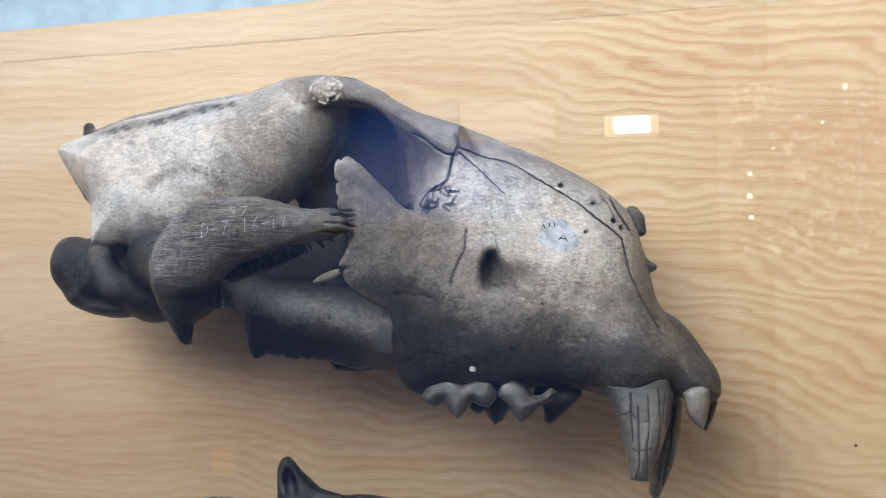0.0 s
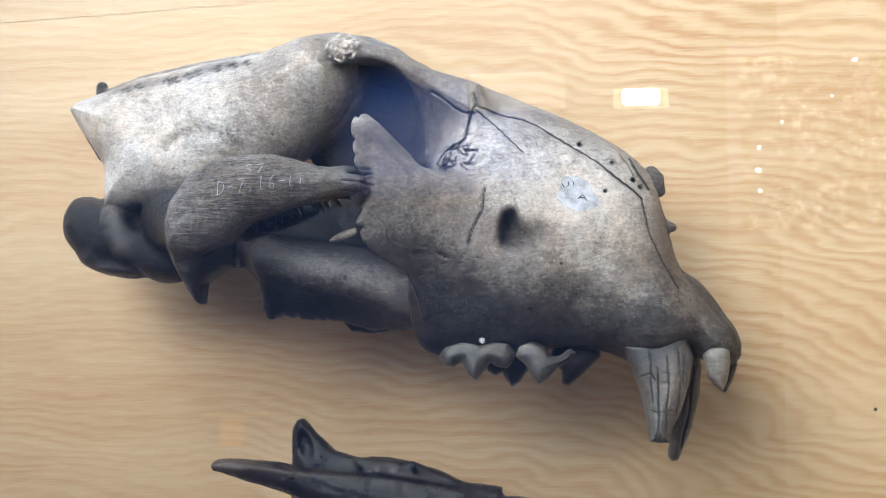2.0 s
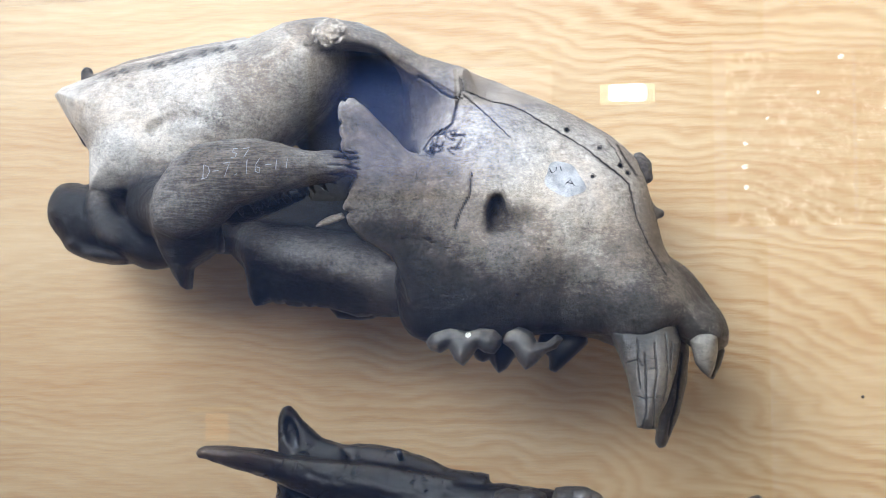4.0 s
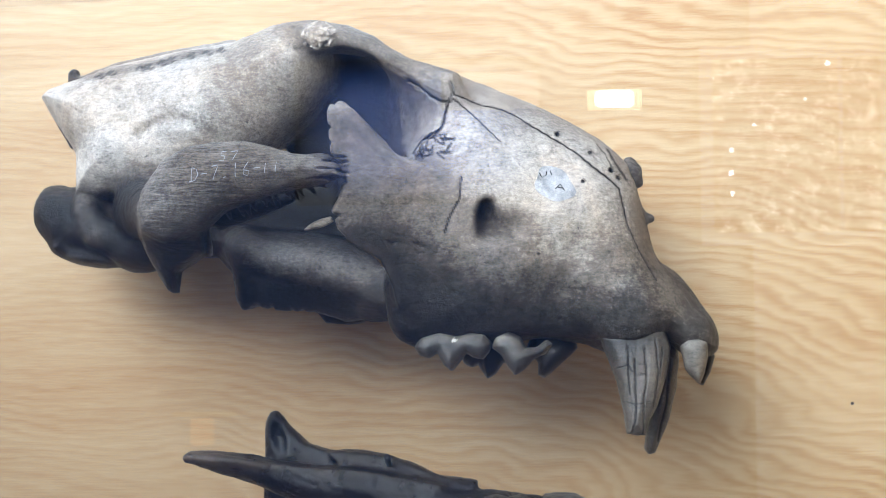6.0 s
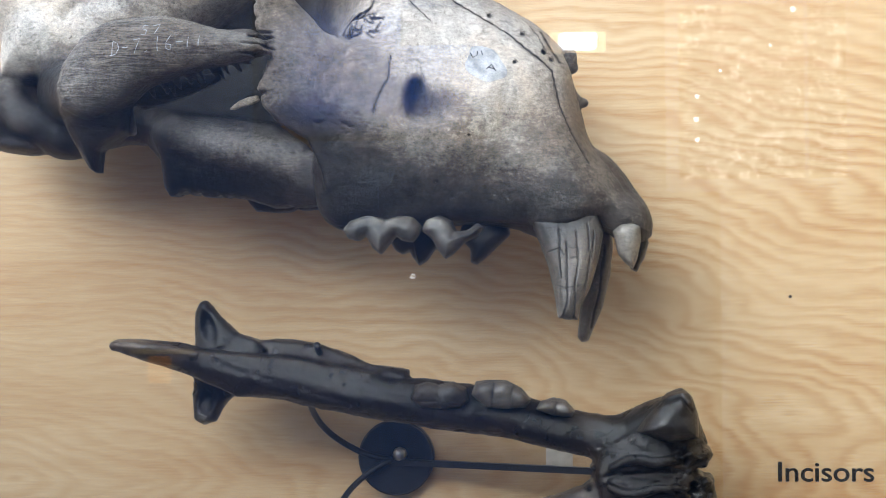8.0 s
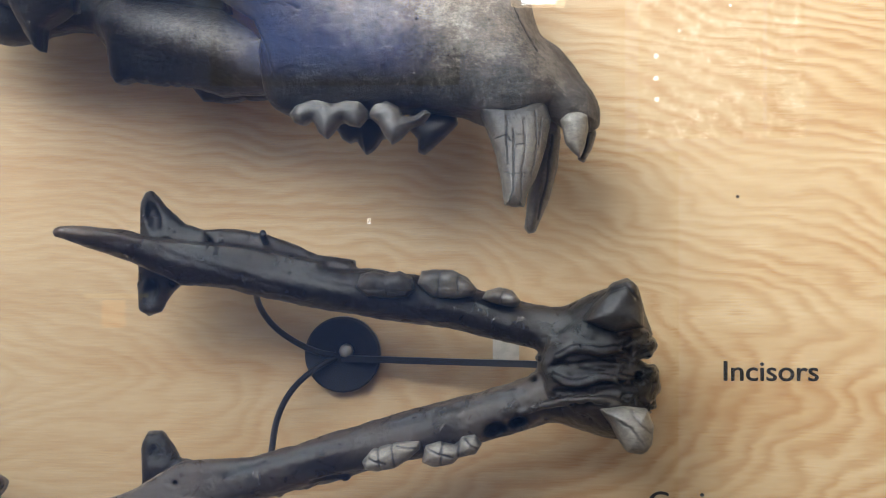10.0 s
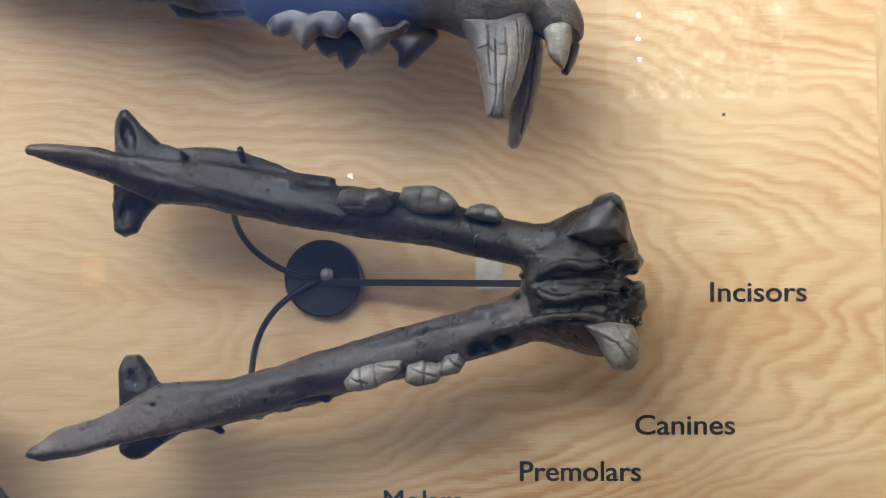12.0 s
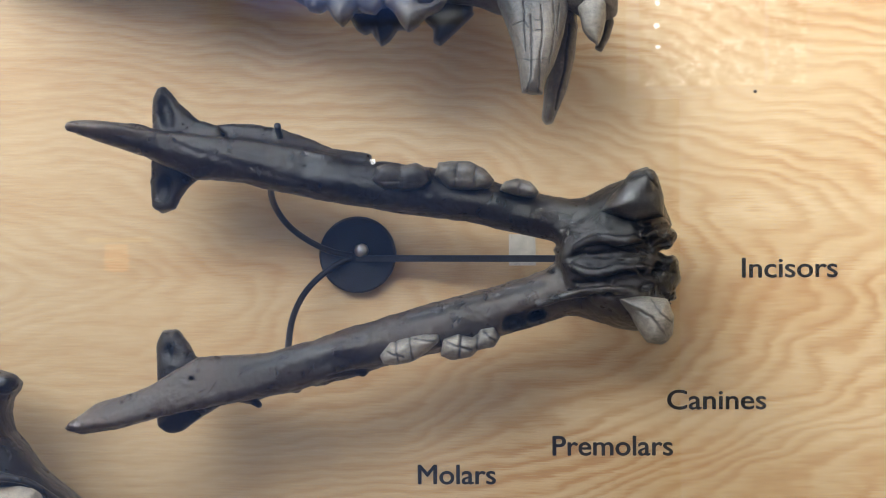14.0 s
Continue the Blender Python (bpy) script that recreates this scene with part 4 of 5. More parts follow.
    # ragged pores along the crest
    for x, z, r in ((-227.5, 128.1, 3.5), (-219.7, 129.7, 3.9), (-198.5, 132.2, 3.9), (-193.9, 132.4, 3.1), (-185, 135.5, 3.5), (-179.3, 136.9, 3.1), (-165.8, 139.5, 2.6), (-156.3, 141.1, 3.5), (-146.7, 142.7, 2.6)):
        c.groove([(x - r * 0.6, z - 1.8), (x - r * 0.2, z + 0.6), (x + r * 0.2, z - 1.5), (x + r * 0.5, z + 0.4)], 1.1, 1.7, -60.0, tone=0.38)
        c.groove([(x + r * 0.6, z - 3.2), (x + r * 1.3, z - 2.4)], 0.9, 1.3, -60.0, tone=0.45)
    # cracks and seams
    c.groove([(5, 106), (18, 102), (43, 94), (64, 79), (81, 69), (98, 54), (105, 47)], 0.42, 1.6, -88.0, tone=0.06)
    c.groove([(105, 47), (111, 24), (118, 7), (127, -9)], 0.38, 1.3, -88.0, tone=0.06)
    c.groove([(5, 103), (18, 91), (34, 76)], 0.38, 1.0, -88.0, tone=0.06)
    c.groove([(-24, 117), (-16, 112), (-9, 106), (-3, 103), (4, 102)], 0.5, 1.8, -88.0, tone=0.1)
    c.groove([(3, 114), (5, 108), (2, 102), (0, 95), (-3, 85), (-8, 80), (-13, 79)], 0.5, 1.8, -88.0, tone=0.1)
    c.groove([(-21, 72), (-16, 78), (-10, 82), (-3, 85)], 0.5, 1.4, -88.0, tone=0.12)
    for _ in range(26):
        u, v = dice.random(), dice.random()
        x, z, a = -19 + 23 * u, 61 + 9 * u + (20 - 8 * u) * v, dice.uniform(0, 3.1)
        c.groove([(x - 3 * math.cos(a), z - 3 * math.sin(a)), (x, z + dice.uniform(-1, 1)), (x + 3 * math.cos(a), z + 3 * math.sin(a))], 0.5, dice.uniform(0.7, 1.5), -88.0, tone=0.3)
    # deep socket hole, its shade added as dark tone
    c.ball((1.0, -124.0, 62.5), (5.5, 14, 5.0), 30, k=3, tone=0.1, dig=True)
    c.groove([(11, 54), (9, 40), (3, 28), (0, 20)], 0.45, 1.0, -88.0, tone=0.12)
    c.groove([(99, 73), (105, 63), (111, 54)], 0.7, 1.2, -88.0, tone=0.06)
    for _ in range(16):
        x = dice.uniform(-46, -12)
        z = 26 - 0.5 * (x + 46) + dice.uniform(-4, 4)
        c.groove([(x - 1.6, z + 1), (x, z - 0.6), (x + 1.8, z + dice.uniform(-1, 1))], 0.6, 0.9, -88.0, tone=0.3)
    c.groove([(92, 76), (97, 70), (101, 62)], 0.4, 0.6400000000000001, -88.0, tone=0.3)
    c.groove([(-194, 86), (-186, 93), (-175, 96), (-160, 94), (-151, 89), (-144, 82)], 3.6, 1.7, -70.0, tone=0.76)
    c.stain_and_shading((-55.9, -170.0, 93.7), (7.7, 40, 5.8), 0.98, 0.6)
    return c.mesh("cranium", SKULL_AT, 0.35, 5.0)


skull = thing("animal_skull", SKULL_AT, "weathered grey fossil skull of a large cat, one cheek arch broken", "skull")
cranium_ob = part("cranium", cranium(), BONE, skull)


def upper_tooth_a():
    c = Clay(0.45)
    c.slab([(92, -43), (104, -35), (125, -35), (133, -40), (136, -50), (133, -67), (127, -86), (122, -95), (120, -103), (114, -103), (108, -102), (106, -86), (102, -69)], -119.0, 0.000, 0.204, 3, dome=12, w=13.6, k=3, tone=0.5)
    c.groove([(113, -57), (114, -71), (113, -92), (111, -102)], 0.32, 0.9, -100.0, tone=0.12)
    c.groove([(120, -50), (120, -71), (118, -92), (117, -103)], 0.32, 0.9, -100.0, tone=0.12)
    c.stain_and_shading((106.7, -130.0, -43.6), (30.2, 50, 15.1), 0.2, 0.85)
    c.stain_and_shading((123.6, -130.0, -62.9), (7.4, 40, 20.1), 0.75, 0.5)
    c.groove([(109, -49), (110, -78)], 0.32, 0.9, -100.0, tone=0.12)
    c.groove([(130, -50), (129, -67)], 0.32, 0.9, -100.0, tone=0.12)
    c.groove([(126, -46), (128, -64), (124, -85)], 0.32, 0.9, -100.0, tone=0.12)
    c.groove([(116, -60), (120, -60), (120, -66), (116, -66)], 0.3, 0.5, -100.0, tone=0.3)
    c.groove([(103, -62), (109, -60), (112, -64)], 0.4, 0.6, -100.0, tone=0.15)
    c.groove([(104, -82), (112, -84), (122, -82)], 0.35, 0.4, -100.0, tone=0.3)
    return c.mesh("canine", SKULL_AT, 0.15, 3.0)


part("canine", upper_tooth_a(), ENAMEL, skull, "worn grey canine with upright cracks and a snapped tip")


def upper_tooth_b():
    c = Clay(0.6)
    c.slab([(128, -37), (142, -44), (143, -59), (141, -77), (136, -97), (131, -109), (127, -118), (123, -119), (120, -115), (121, -108), (122, -97), (126, -78)], -84.0, 0.000, 0.000, 3, dome=10, w=10.5, k=3, tone=0.42)
    c.groove([(137, -59), (134, -84), (128, -110)], 0.8, 1.5, -60.0, tone=0.05)
    return c.mesh("canine", SKULL_AT, 0.15, 3.0)


part("canine", upper_tooth_b(), ENAMEL, skull, "dark canine of the far side with a chipped tip")


def upper_tooth_c():
    c = Clay(0.6)
    c.slab([(-20, -48), (-16, -42), (-5, -38), (6, -41), (14, -39), (23, -41), (27, -46), (26, -51), (22, -56), (16, -55), (12, -52), (8, -57), (3, -63), (-2, -59), (-6, -52), (-11, -55), (-17, -53)], -134.0, 0.000, 0.244, 3, dome=9, w=8.1, k=3, tone=0.34)
    c.limb([(-17.1, -139.0, -47.2, 1.3), (-11.2, -141.0, -43.7, 1.7), (-2.3, -142.0, -41.7, 1.7), (6.4, -142.0, -45.2, 1.3), (12.6, -141.0, -42.9, 1.7), (20.9, -139.0, -42.0, 1.7), (24.8, -137.0, -46.3, 1.3)], k=4, tone=0.62)
    return c.mesh("cheek_tooth", SKULL_AT, 0.15, 3.0)


part("cheek_tooth", upper_tooth_c(), ENAMEL, skull, "grey carnassial tooth with three worn cusps")


def upper_tooth_d():
    c = Clay(0.6)
    c.slab([(27, -49), (29, -43), (37, -39), (45, -43), (48, -49), (54, -49), (60, -45), (64, -47), (60, -53), (53, -56), (46, -63), (41, -66), (37, -61), (33, -54)], -128.0, 0.000, 0.225, 3, dome=9, w=8.1, k=3, tone=0.36)
    c.limb([(28.8, -133.0, -47.9, 1.3), (32.1, -135.0, -43.3, 1.7), (39.1, -136.0, -43.7, 1.7), (44.9, -135.0, -50.8, 1.3), (52.8, -133.0, -51.0, 1.3), (60.8, -130.0, -47.0, 1.3)], k=4, tone=0.62)
    return c.mesh("cheek_tooth", SKULL_AT, 0.15, 3.0)


part("cheek_tooth", upper_tooth_d(), ENAMEL, skull, "grey premolar with a spur along the gum")


def upper_tooth_e():
    c = Clay(0.6)
    c.slab([(1, -50), (2, -35), (43, -35), (44, -52), (39, -60), (32, -60), (27, -67), (22, -70), (18, -65), (16, -61), (12, -63), (7, -60)], -92.0, 0.000, 0.000, 3, dome=8, w=8.1, k=3, tone=0.2)
    c.groove([(20, -50), (22, -68)], 1.0, -1.0, -70.0)
    return c.mesh("cheek_tooth", SKULL_AT, 0.15, 3.0)


part("cheek_tooth", upper_tooth_e(), ENAMEL, skull, "dark back cheek tooth of the far side")


def upper_tooth_f():
    c = Clay(0.6)
    c.slab([(47, -50), (52, -36), (77, -36), (79, -51), (72, -58), (63, -66), (58, -70), (54, -68), (54, -60), (49, -55)], -92.0, 0.000, 0.000, 3, dome=8, w=8.1, k=3, tone=0.22)
    return c.mesh("cheek_tooth", SKULL_AT, 0.15, 3.0)


part("cheek_tooth", upper_tooth_f(), ENAMEL, skull, "dark front cheek tooth of the far side")


def upper_tooth_g():
    c = Clay(0.6)
    c.slab([(142, -50), (146, -45), (154, -44), (159, -47), (159, -56), (157, -66), (154, -73), (149, -69), (145, -64)], -110.0, 0.000, 0.000, 2.5, dome=8, w=8.7, k=3, tone=0.62)
    return c.mesh("incisor", SKULL_AT, 0.15, 3.0)


part("incisor", upper_tooth_g(), ENAMEL, skull, "pale corner incisor with a dark root")


def upper_tooth_h():
    c = Clay(0.6)
    c.slab([(154, -51), (163, -49), (165, -57), (162, -67), (157, -75), (153, -73), (156, -62)], -92.0, 0.000, 0.000, 2.5, dome=6, w=6.2, k=3, tone=0.25)
    return c.mesh("incisor", SKULL_AT, 0.15, 3.0)


part("incisor", upper_tooth_h(), ENAMEL, skull, "dark incisor of the far side")


# ---- the lower jaw on its stand ----
JAW_AT = (0.0, -0.085, -0.2)


def jawbone():
    c = Clay(1.0)
    # upper branch
    c.limb([(-167.5, -111.0, -118.2, 3.4), (-149.5, -109.0, -121.0, 5.2), (-129.0, -106.0, -125.3, 6.4), (-105.4, -102.0, -131.3, 7.6), (-68.0, -96.0, -139.1, 11.8), (-33.5, -92.0, -147.0, 13.3), (1.4, -90.0, -152.9, 14.0), (36.3, -86.0, -158.1, 15.5), (74.9, -84.0, -164.0, 14.8), (110.0, -84.0, -173.4, 13.4), (138.0, -84.0, -178.6, 14.1), (166.0, -84.0, -178.1, 16.9), (183.5, -84.0, -180.0, 14.8)], k=8, tone=0.22)
    # upper rim of the blade, its glint painted as a pale tone
    c.limb([(-165.0, -115.0, -117.1, 1.0), (-134.2, -113.0, -119.7, 1.4), (-107.5, -108.0, -124.9, 1.4), (-66.8, -102.0, -128.2, 1.7), (-25.5, -98.0, -135.4, 1.7), (9.2, -96.0, -141.9, 2.1)], k=5, tone=0.6)
    c.slab([(-126, -98), (-123, -92), (-118, -91), (-113, -97), (-108, -103), (-97, -113), (-83, -117), (-62, -119), (-80, -144), (-100, -152), (-107, -159), (-112, -169), (-121, -172), (-127, -167), (-128, -150)], -70.0, -0.120, 0.000, 3, dome=7, w=12, k=8, tone=0.28)
    c.slab([(-83, -117), (-72, -116), (-57, -117), (-46, -119), (-29, -124), (-11, -132), (14, -136), (10, -146), (-7, -152), (-60, -144)], -82.0, 0.000, 0.000, 5, dome=4, w=14, k=7, tone=0.42)
    c.slab([(-172, -118), (-168, -115), (-156, -114), (-132, -117), (-99, -123), (-77, -126), (-52, -130), (-28, -134), (-7, -140), (9, -144), (9, -163), (-17, -160), (-47, -155), (-62, -152), (-93, -151), (-108, -144), (-120, -138), (-135, -133), (-153, -127), (-170, -120)], -97.0, 0.077, 0.000, 3, dome=6, w=14, k=6, tone=0.26)
    # lower branch
    c.limb([(-169.2, -112.0, -300.9, 2.1), (-151.4, -110.0, -297.8, 4.5), (-127.7, -106.0, -292.0, 6.2), (-100.4, -102.0, -285.6, 7.6), (-69.7, -96.0, -278.7, 10.4), (-34.8, -92.0, -269.4, 12.6), (0.4, -90.0, -258.4, 14.0), (35.5, -86.0, -249.0, 14.8), (74.3, -84.0, -238.8, 15.5), (109.6, -84.0, -229.1, 15.5), (137.8, -84.0, -220.8, 16.2), (165.8, -84.0, -225.5, 17.6), (183.3, -84.0, -220.3, 14.8)], k=8, tone=0.54)
    # ridge of the lower blade, its highlight painted as a pale tone
    c.limb([(-167.6, -115.0, -301.9, 1.4), (-133.3, -112.0, -297.5, 2.4), (-99.3, -107.0, -289.9, 2.4), (-61.6, -102.0, -280.8, 2.1), (-34.0, -98.0, -273.7, 1.7)], k=5, tone=0.62)
    c.slab([(-127, -255), (-123, -247), (-114, -246), (-108, -252), (-101, -263), (-89, -267), (-60, -267), (-40, -281), (-64, -293), (-81, -292), (-94, -300), (-111, -312), (-120, -313), (-127, -308)], -66.0, -0.114, 0.000, 3, dome=6, w=12, k=7, tone=0.34)
    c.slab([(-51, -269), (-8, -266), (24, -266), (-1, -276), (-22, -281), (-24, -278), (-40, -285)], -80.0, 0.000, 0.000, 4, dome=3, w=10, k=6, tone=0.4)
    c.slab([(-175, -304), (-167, -297), (-156, -289), (-138, -284), (-120, -277), (-105, -267), (-92, -261), (-50, -259), (-27, -254), (-7, -266), (-30, -273), (-61, -279), (-91, -288), (-114, -296), (-140, -304), (-164, -308)], -99.0, 0.083, 0.000, 3, dome=5, w=12, k=6, tone=0.56)
    # chin, where both branches meet
    c.slab([(135, -181), (156, -171), (187, -175), (197, -179), (202, -186), (199, -195), (192, -198), (203, -204), (204, -214), (199, -224), (187, -233), (155, -231), (134, -217), (129, -201)], -84.0, 0.000, 0.000, 12, dome=14, w=24, k=8, tone=0.22)
    c.limb([(140.1, -108.0, -194.2, 2.2), (152.0, -112.0, -189.0, 3.2), (168.4, -113.5, -190.2, 3.4), (186.8, -111.0, -185.6, 2.7)], k=3, tone=0.2)
    c.limb([(138.4, -108.0, -206.0, 2.2), (150.4, -112.5, -210.8, 3.0), (167.7, -113.5, -206.8, 3.2), (188.3, -110.0, -208.6, 2.8)], k=3, tone=0.24)
    c.groove([(138, -200), (152, -199), (168, -198), (186, -197)], 2.0, 2.6, -84.0, tone=0.1)
    c.limb([(118.0, -101.0, -230.5, 1.6), (134.0, -107.0, -223.5, 2.4), (158.7, -112.5, -219.6, 2.8), (177.8, -111.0, -221.8, 2.3)], k=3, tone=0.3)
    c.groove([(140, -216), (158, -214), (180, -215)], 1.6, 2.0, -84.0, tone=0.12)
    c.ball((194.2, -88.0, -182.5), (4.2, 10, 4.2), 20, k=2, tone=0.12)
    c.ball((199.7, -88.0, -188.8), (3.2, 10, 3.2), 20, k=2, tone=0.12)
    c.ball((192.8, -88.0, -192.9), (3.9, 10, 3.9), 20, k=2, tone=0.12)
    c.ball((200.4, -88.0, -203.5), (3.5, 10, 3.5), 20, k=2, tone=0.12)
    c.ball((196.2, -88.0, -209.0), (4.2, 10, 4.2), 20, k=2, tone=0.12)
    c.ball((201.0, -88.0, -214.0), (3.2, 10, 3.2), 20, k=2, tone=0.12)
    c.ball((198.9, -88.0, -220.9), (2.8, 10, 2.8), 20, k=2, tone=0.12)
    c.ball((192.7, -88.0, -216.7), (3.2, 10, 3.2), 20, k=2, tone=0.12)
    c.ball((200.3, -88.0, -226.5), (2.1, 10, 2.1), 20, k=2, tone=0.12)
    c.ball((129.0, -88.0, -196.3), (2.1, 10, 2.1), 20, k=2, tone=0.12)
    c.ball((125.8, -88.0, -208.6), (2.1, 10, 2.1), 20, k=2, tone=0.12)
    c.ball((185.9, -103.7, -222.6), (1.4, 3, 1.1), -34, k=3, tone=0.28)
    c.ball((177.2, -107.3, -180.3), (1.7, 4, 1.4), -20, k=3, tone=0.25)
    c.ball((151.0, -107.8, -208.1), (2.1, 3, 1.7), -14, k=3, tone=0.25)
    c.ball((197.6, -102.5, -187.6), (1.7, 3, 1.3), 29, k=3, tone=0.28)
    c.ball((179.8, -107.7, -188.1), (3.0, 4, 2.4), -2, k=3, tone=0.1)
    c.ball((168.8, -106.5, -223.0), (1.8, 5, 1.5), -40, k=3, tone=0.22)
    c.ball((184.2, -105.6, -182.9), (2.0, 3, 1.6), 21, k=3, tone=0.19)
    c.ball((166.2, -103.0, -198.5), (2.3, 3, 1.9), 17, k=3, tone=0.11)
    c.ball((195.8, -102.8, -223.6), (2.0, 5, 1.6), -8, k=3, tone=0.26)
    c.ball((149.2, -104.9, -223.4), (1.5, 3, 1.2), 3, k=3, tone=0.16)
    c.ball((183.9, -106.4, -184.1), (2.6, 5, 2.0), -21, k=3, tone=0.24)
    c.ball((163.5, -104.8, -202.1), (2.6, 4, 2.1), -36, k=3, tone=0.15)
    c.ball((178.6, -100.4, -218.3), (2.2, 5, 1.7), -36, k=3, tone=0.26)
    c.ball((154.3, -103.0, -221.3), (2.1, 3, 1.7), 13, k=3, tone=0.16)
    c.ball((171.2, -102.3, -202.4), (2.6, 4, 2.1), -22, k=3, tone=0.12)
    c.ball((189.9, -107.5, -204.4), (1.7, 4, 1.3), -17, k=3, tone=0.12)
    c.ball((161.4, -106.3, -215.8), (2.9, 4, 2.3), 35, k=3, tone=0.23)
    c.ball((187.1, -102.2, -196.7), (2.6, 4, 2.1), -7, k=3, tone=0.25)
    c.ball((177.7, -105.4, -180.3), (2.3, 4, 1.9), -4, k=3, tone=0.26)
    c.ball((185.5, -106.7, -218.1), (2.0, 5, 1.6), 17, k=3, tone=0.3)
    c.ball((197.4, -101.3, -204.0), (2.3, 4, 1.8), 21, k=3, tone=0.16)
    c.ball((196.3, -102.4, -203.9), (3.0, 5, 2.4), -6, k=3, tone=0.24)
    c.ball((158.8, -103.8, -211.5), (2.5, 3, 2.0), -19, k=3, tone=0.11)
    c.ball((154.6, -100.3, -194.4), (1.7, 4, 1.4), 4, k=3, tone=0.18)
    c.ball((147.6, -100.9, -198.4), (1.9, 5, 1.5), 7, k=3, tone=0.29)
    c.ball((197.2, -101.0, -193.6), (2.0, 4, 1.6), 32, k=3, tone=0.23)
    c.ball((197.2, -102.8, -224.9), (2.4, 5, 1.9), -40, k=3, tone=0.18)
    c.ball((164.1, -107.0, -222.0), (2.3, 5, 1.8), 8, k=3, tone=0.19)
    c.ball((198.0, -105.7, -202.7), (2.2, 4, 1.8), -20, k=3, tone=0.22)
    c.ball((160.9, -102.6, -225.3), (2.2, 4, 1.8), 22, k=3, tone=0.29)
    c.ball((160.4, -103.8, -181.5), (1.6, 5, 1.3), -5, k=3, tone=0.15)
    c.ball((190.3, -98.7, -204.7), (1.4, 9, 1.4), 0, k=2, tone=0.06, dig=True)
    c.ball((195.4, -107.7, -224.5), (1.7, 7, 1.7), 0, k=2, tone=0.06, dig=True)
    c.ball((193.0, -99.3, -205.4), (1.6, 5, 1.6), 0, k=2, tone=0.06, dig=True)
    c.ball((197.8, -109.2, -189.3), (1.7, 9, 1.7), 0, k=2, tone=0.06, dig=True)
    c.ball((194.8, -96.1, -214.9), (2.0, 7, 2.0), 0, k=2, tone=0.06, dig=True)
    c.ball((189.0, -106.0, -205.3), (1.3, 9, 1.3), 0, k=2, tone=0.06, dig=True)
    # hollow faces of the upright wings, their shade painted as dark tone
    c.ball((-117.0, -92.0, -107.0), (8.0, 19, 15.5), 16, k=2, tone=0.08, dig=True)
    c.ball((-118.5, -90.0, -157.0), (7.5, 17, 12.5), -12, k=2, tone=0.08, dig=True)
    c.ball((-118.0, -86.0, -260.0), (5.5, 16, 11.0), 12, k=2, tone=0.1, dig=True)
    # ragged under-edge
    for x, z in ((-97, -297), (-84, -292), (-62, -293), (-38, -283), (-20, -279), (4, -273)):
        c.cone((x, -86.0, z + 5), (x + 4, -86.0, z + 1), 3.2, 2.4, k=4, tone=0.2)
    # broken bone at the front of the chin
    dice = random.Random(9)
    for _ in range(34):
        x, z, a = dice.uniform(178, 203), dice.uniform(-230, -176), dice.uniform(0, 3.1)
        c.groove([(x - 3 * math.cos(a), z - 3 * math.sin(a)), (x, z + dice.uniform(-1, 1)), (x + 3 * math.cos(a), z + 3 * math.sin(a))], 0.8, dice.uniform(1.0, 2.6), -70.0, tone=0.1)
    for _ in range(30):
        x, z = dice.uniform(136, 186), dice.uniform(-224, -182)
        c.groove([(x - 5, z + dice.uniform(-2, 2)), (x, z), (x + 5, z + dice.uniform(-2, 2))], 0.8, dice.uniform(0.6, 1.3), -70.0)
    # canine sockets' swelling
    c.ball((172.6, -90.0, -167.7), (21.7, 20, 14.7), 20, k=10, tone=0.25)
    c.ball((175.8, -90.0, -230.5), (20.3, 20, 14.7), -20, k=10, tone=0.3)
    # hollows: empty tooth sockets, nerve opening, saddle before the canine
    c.ball((102.5, -102.0, -241.4), (8.6, 18, 6.2), 10, k=3, tone=0.03, dig=True)
    c.ball((116.3, -102.0, -236.3), (6.9, 18, 4.8), 22, k=3, tone=0.03, dig=True)
    c.ball((4.6, -102.0, -139.6), (11.7, 11, 3.1), -5, k=3, tone=0.05, dig=True)
    c.ball((4.8, -100.0, -270.8), (17.3, 12, 2.4), 8, k=3, tone=0.06, dig=True)
    c.ball((126.9, -112.0, -164.0), (16.4, 14, 8.9), -5, k=8, dig=True)
    c.ball((-4.2, -112.0, -262.6), (27.4, 9, 4.1), 16, k=6, dig=True)
    c.cone((-74.9, -100.0, -123.8), (-78.6, -80.0, -122.9), 1.4, 1.4, k=1, tone=0.05, dig=True)
    c.cone((-92.5, -125.0, -270.9), (-97.4, -95.0, -274.8), 1.7, 1.0, k=1, tone=0.05, dig=True)
    c.groove([(-67, -134), (-32, -142), (9, -152), (51, -160)], 1.6, 0.7, -60.0, tone=0.2)
    c.groove([(-99, -131), (-64, -142), (-18, -156)], 1.6, 0.7, -60.0, tone=0.2)
    c.groove([(-65, -269), (-27, -258), (9, -250)], 1.6, 0.7, -60.0, tone=0.2)
    c.groove([(37, -238), (82, -226), (120, -217)], 1.6, 0.7, -60.0, tone=0.2)
    c.stain_and_shading((-131.5, -110.0, -123.7), (30.8, 30, 5.5), 0.62, 0.6)
    # next two: highlights on the branch tips, painted paler
    c.stain_and_shading((-158.8, -112.0, -118.7), (17.1, 30, 4.1), 0.9, 0.7)
    c.stain_and_shading((-154.4, -112.0, -298.5), (23.9, 30, 7.5), 0.78, 0.6)
    c.stain_and_shading((-102.5, -108.0, -280.0), (41.2, 30, 10.3), 0.66, 0.5)
    c.stain_and_shading((-66.5, -105.0, -148.4), (37.9, 30, 7.6), 0.45, 0.55)
    c.stain_and_shading((-111.8, -90.0, -140.6), (17.5, 30, 7.0), 0.55, 0.5)
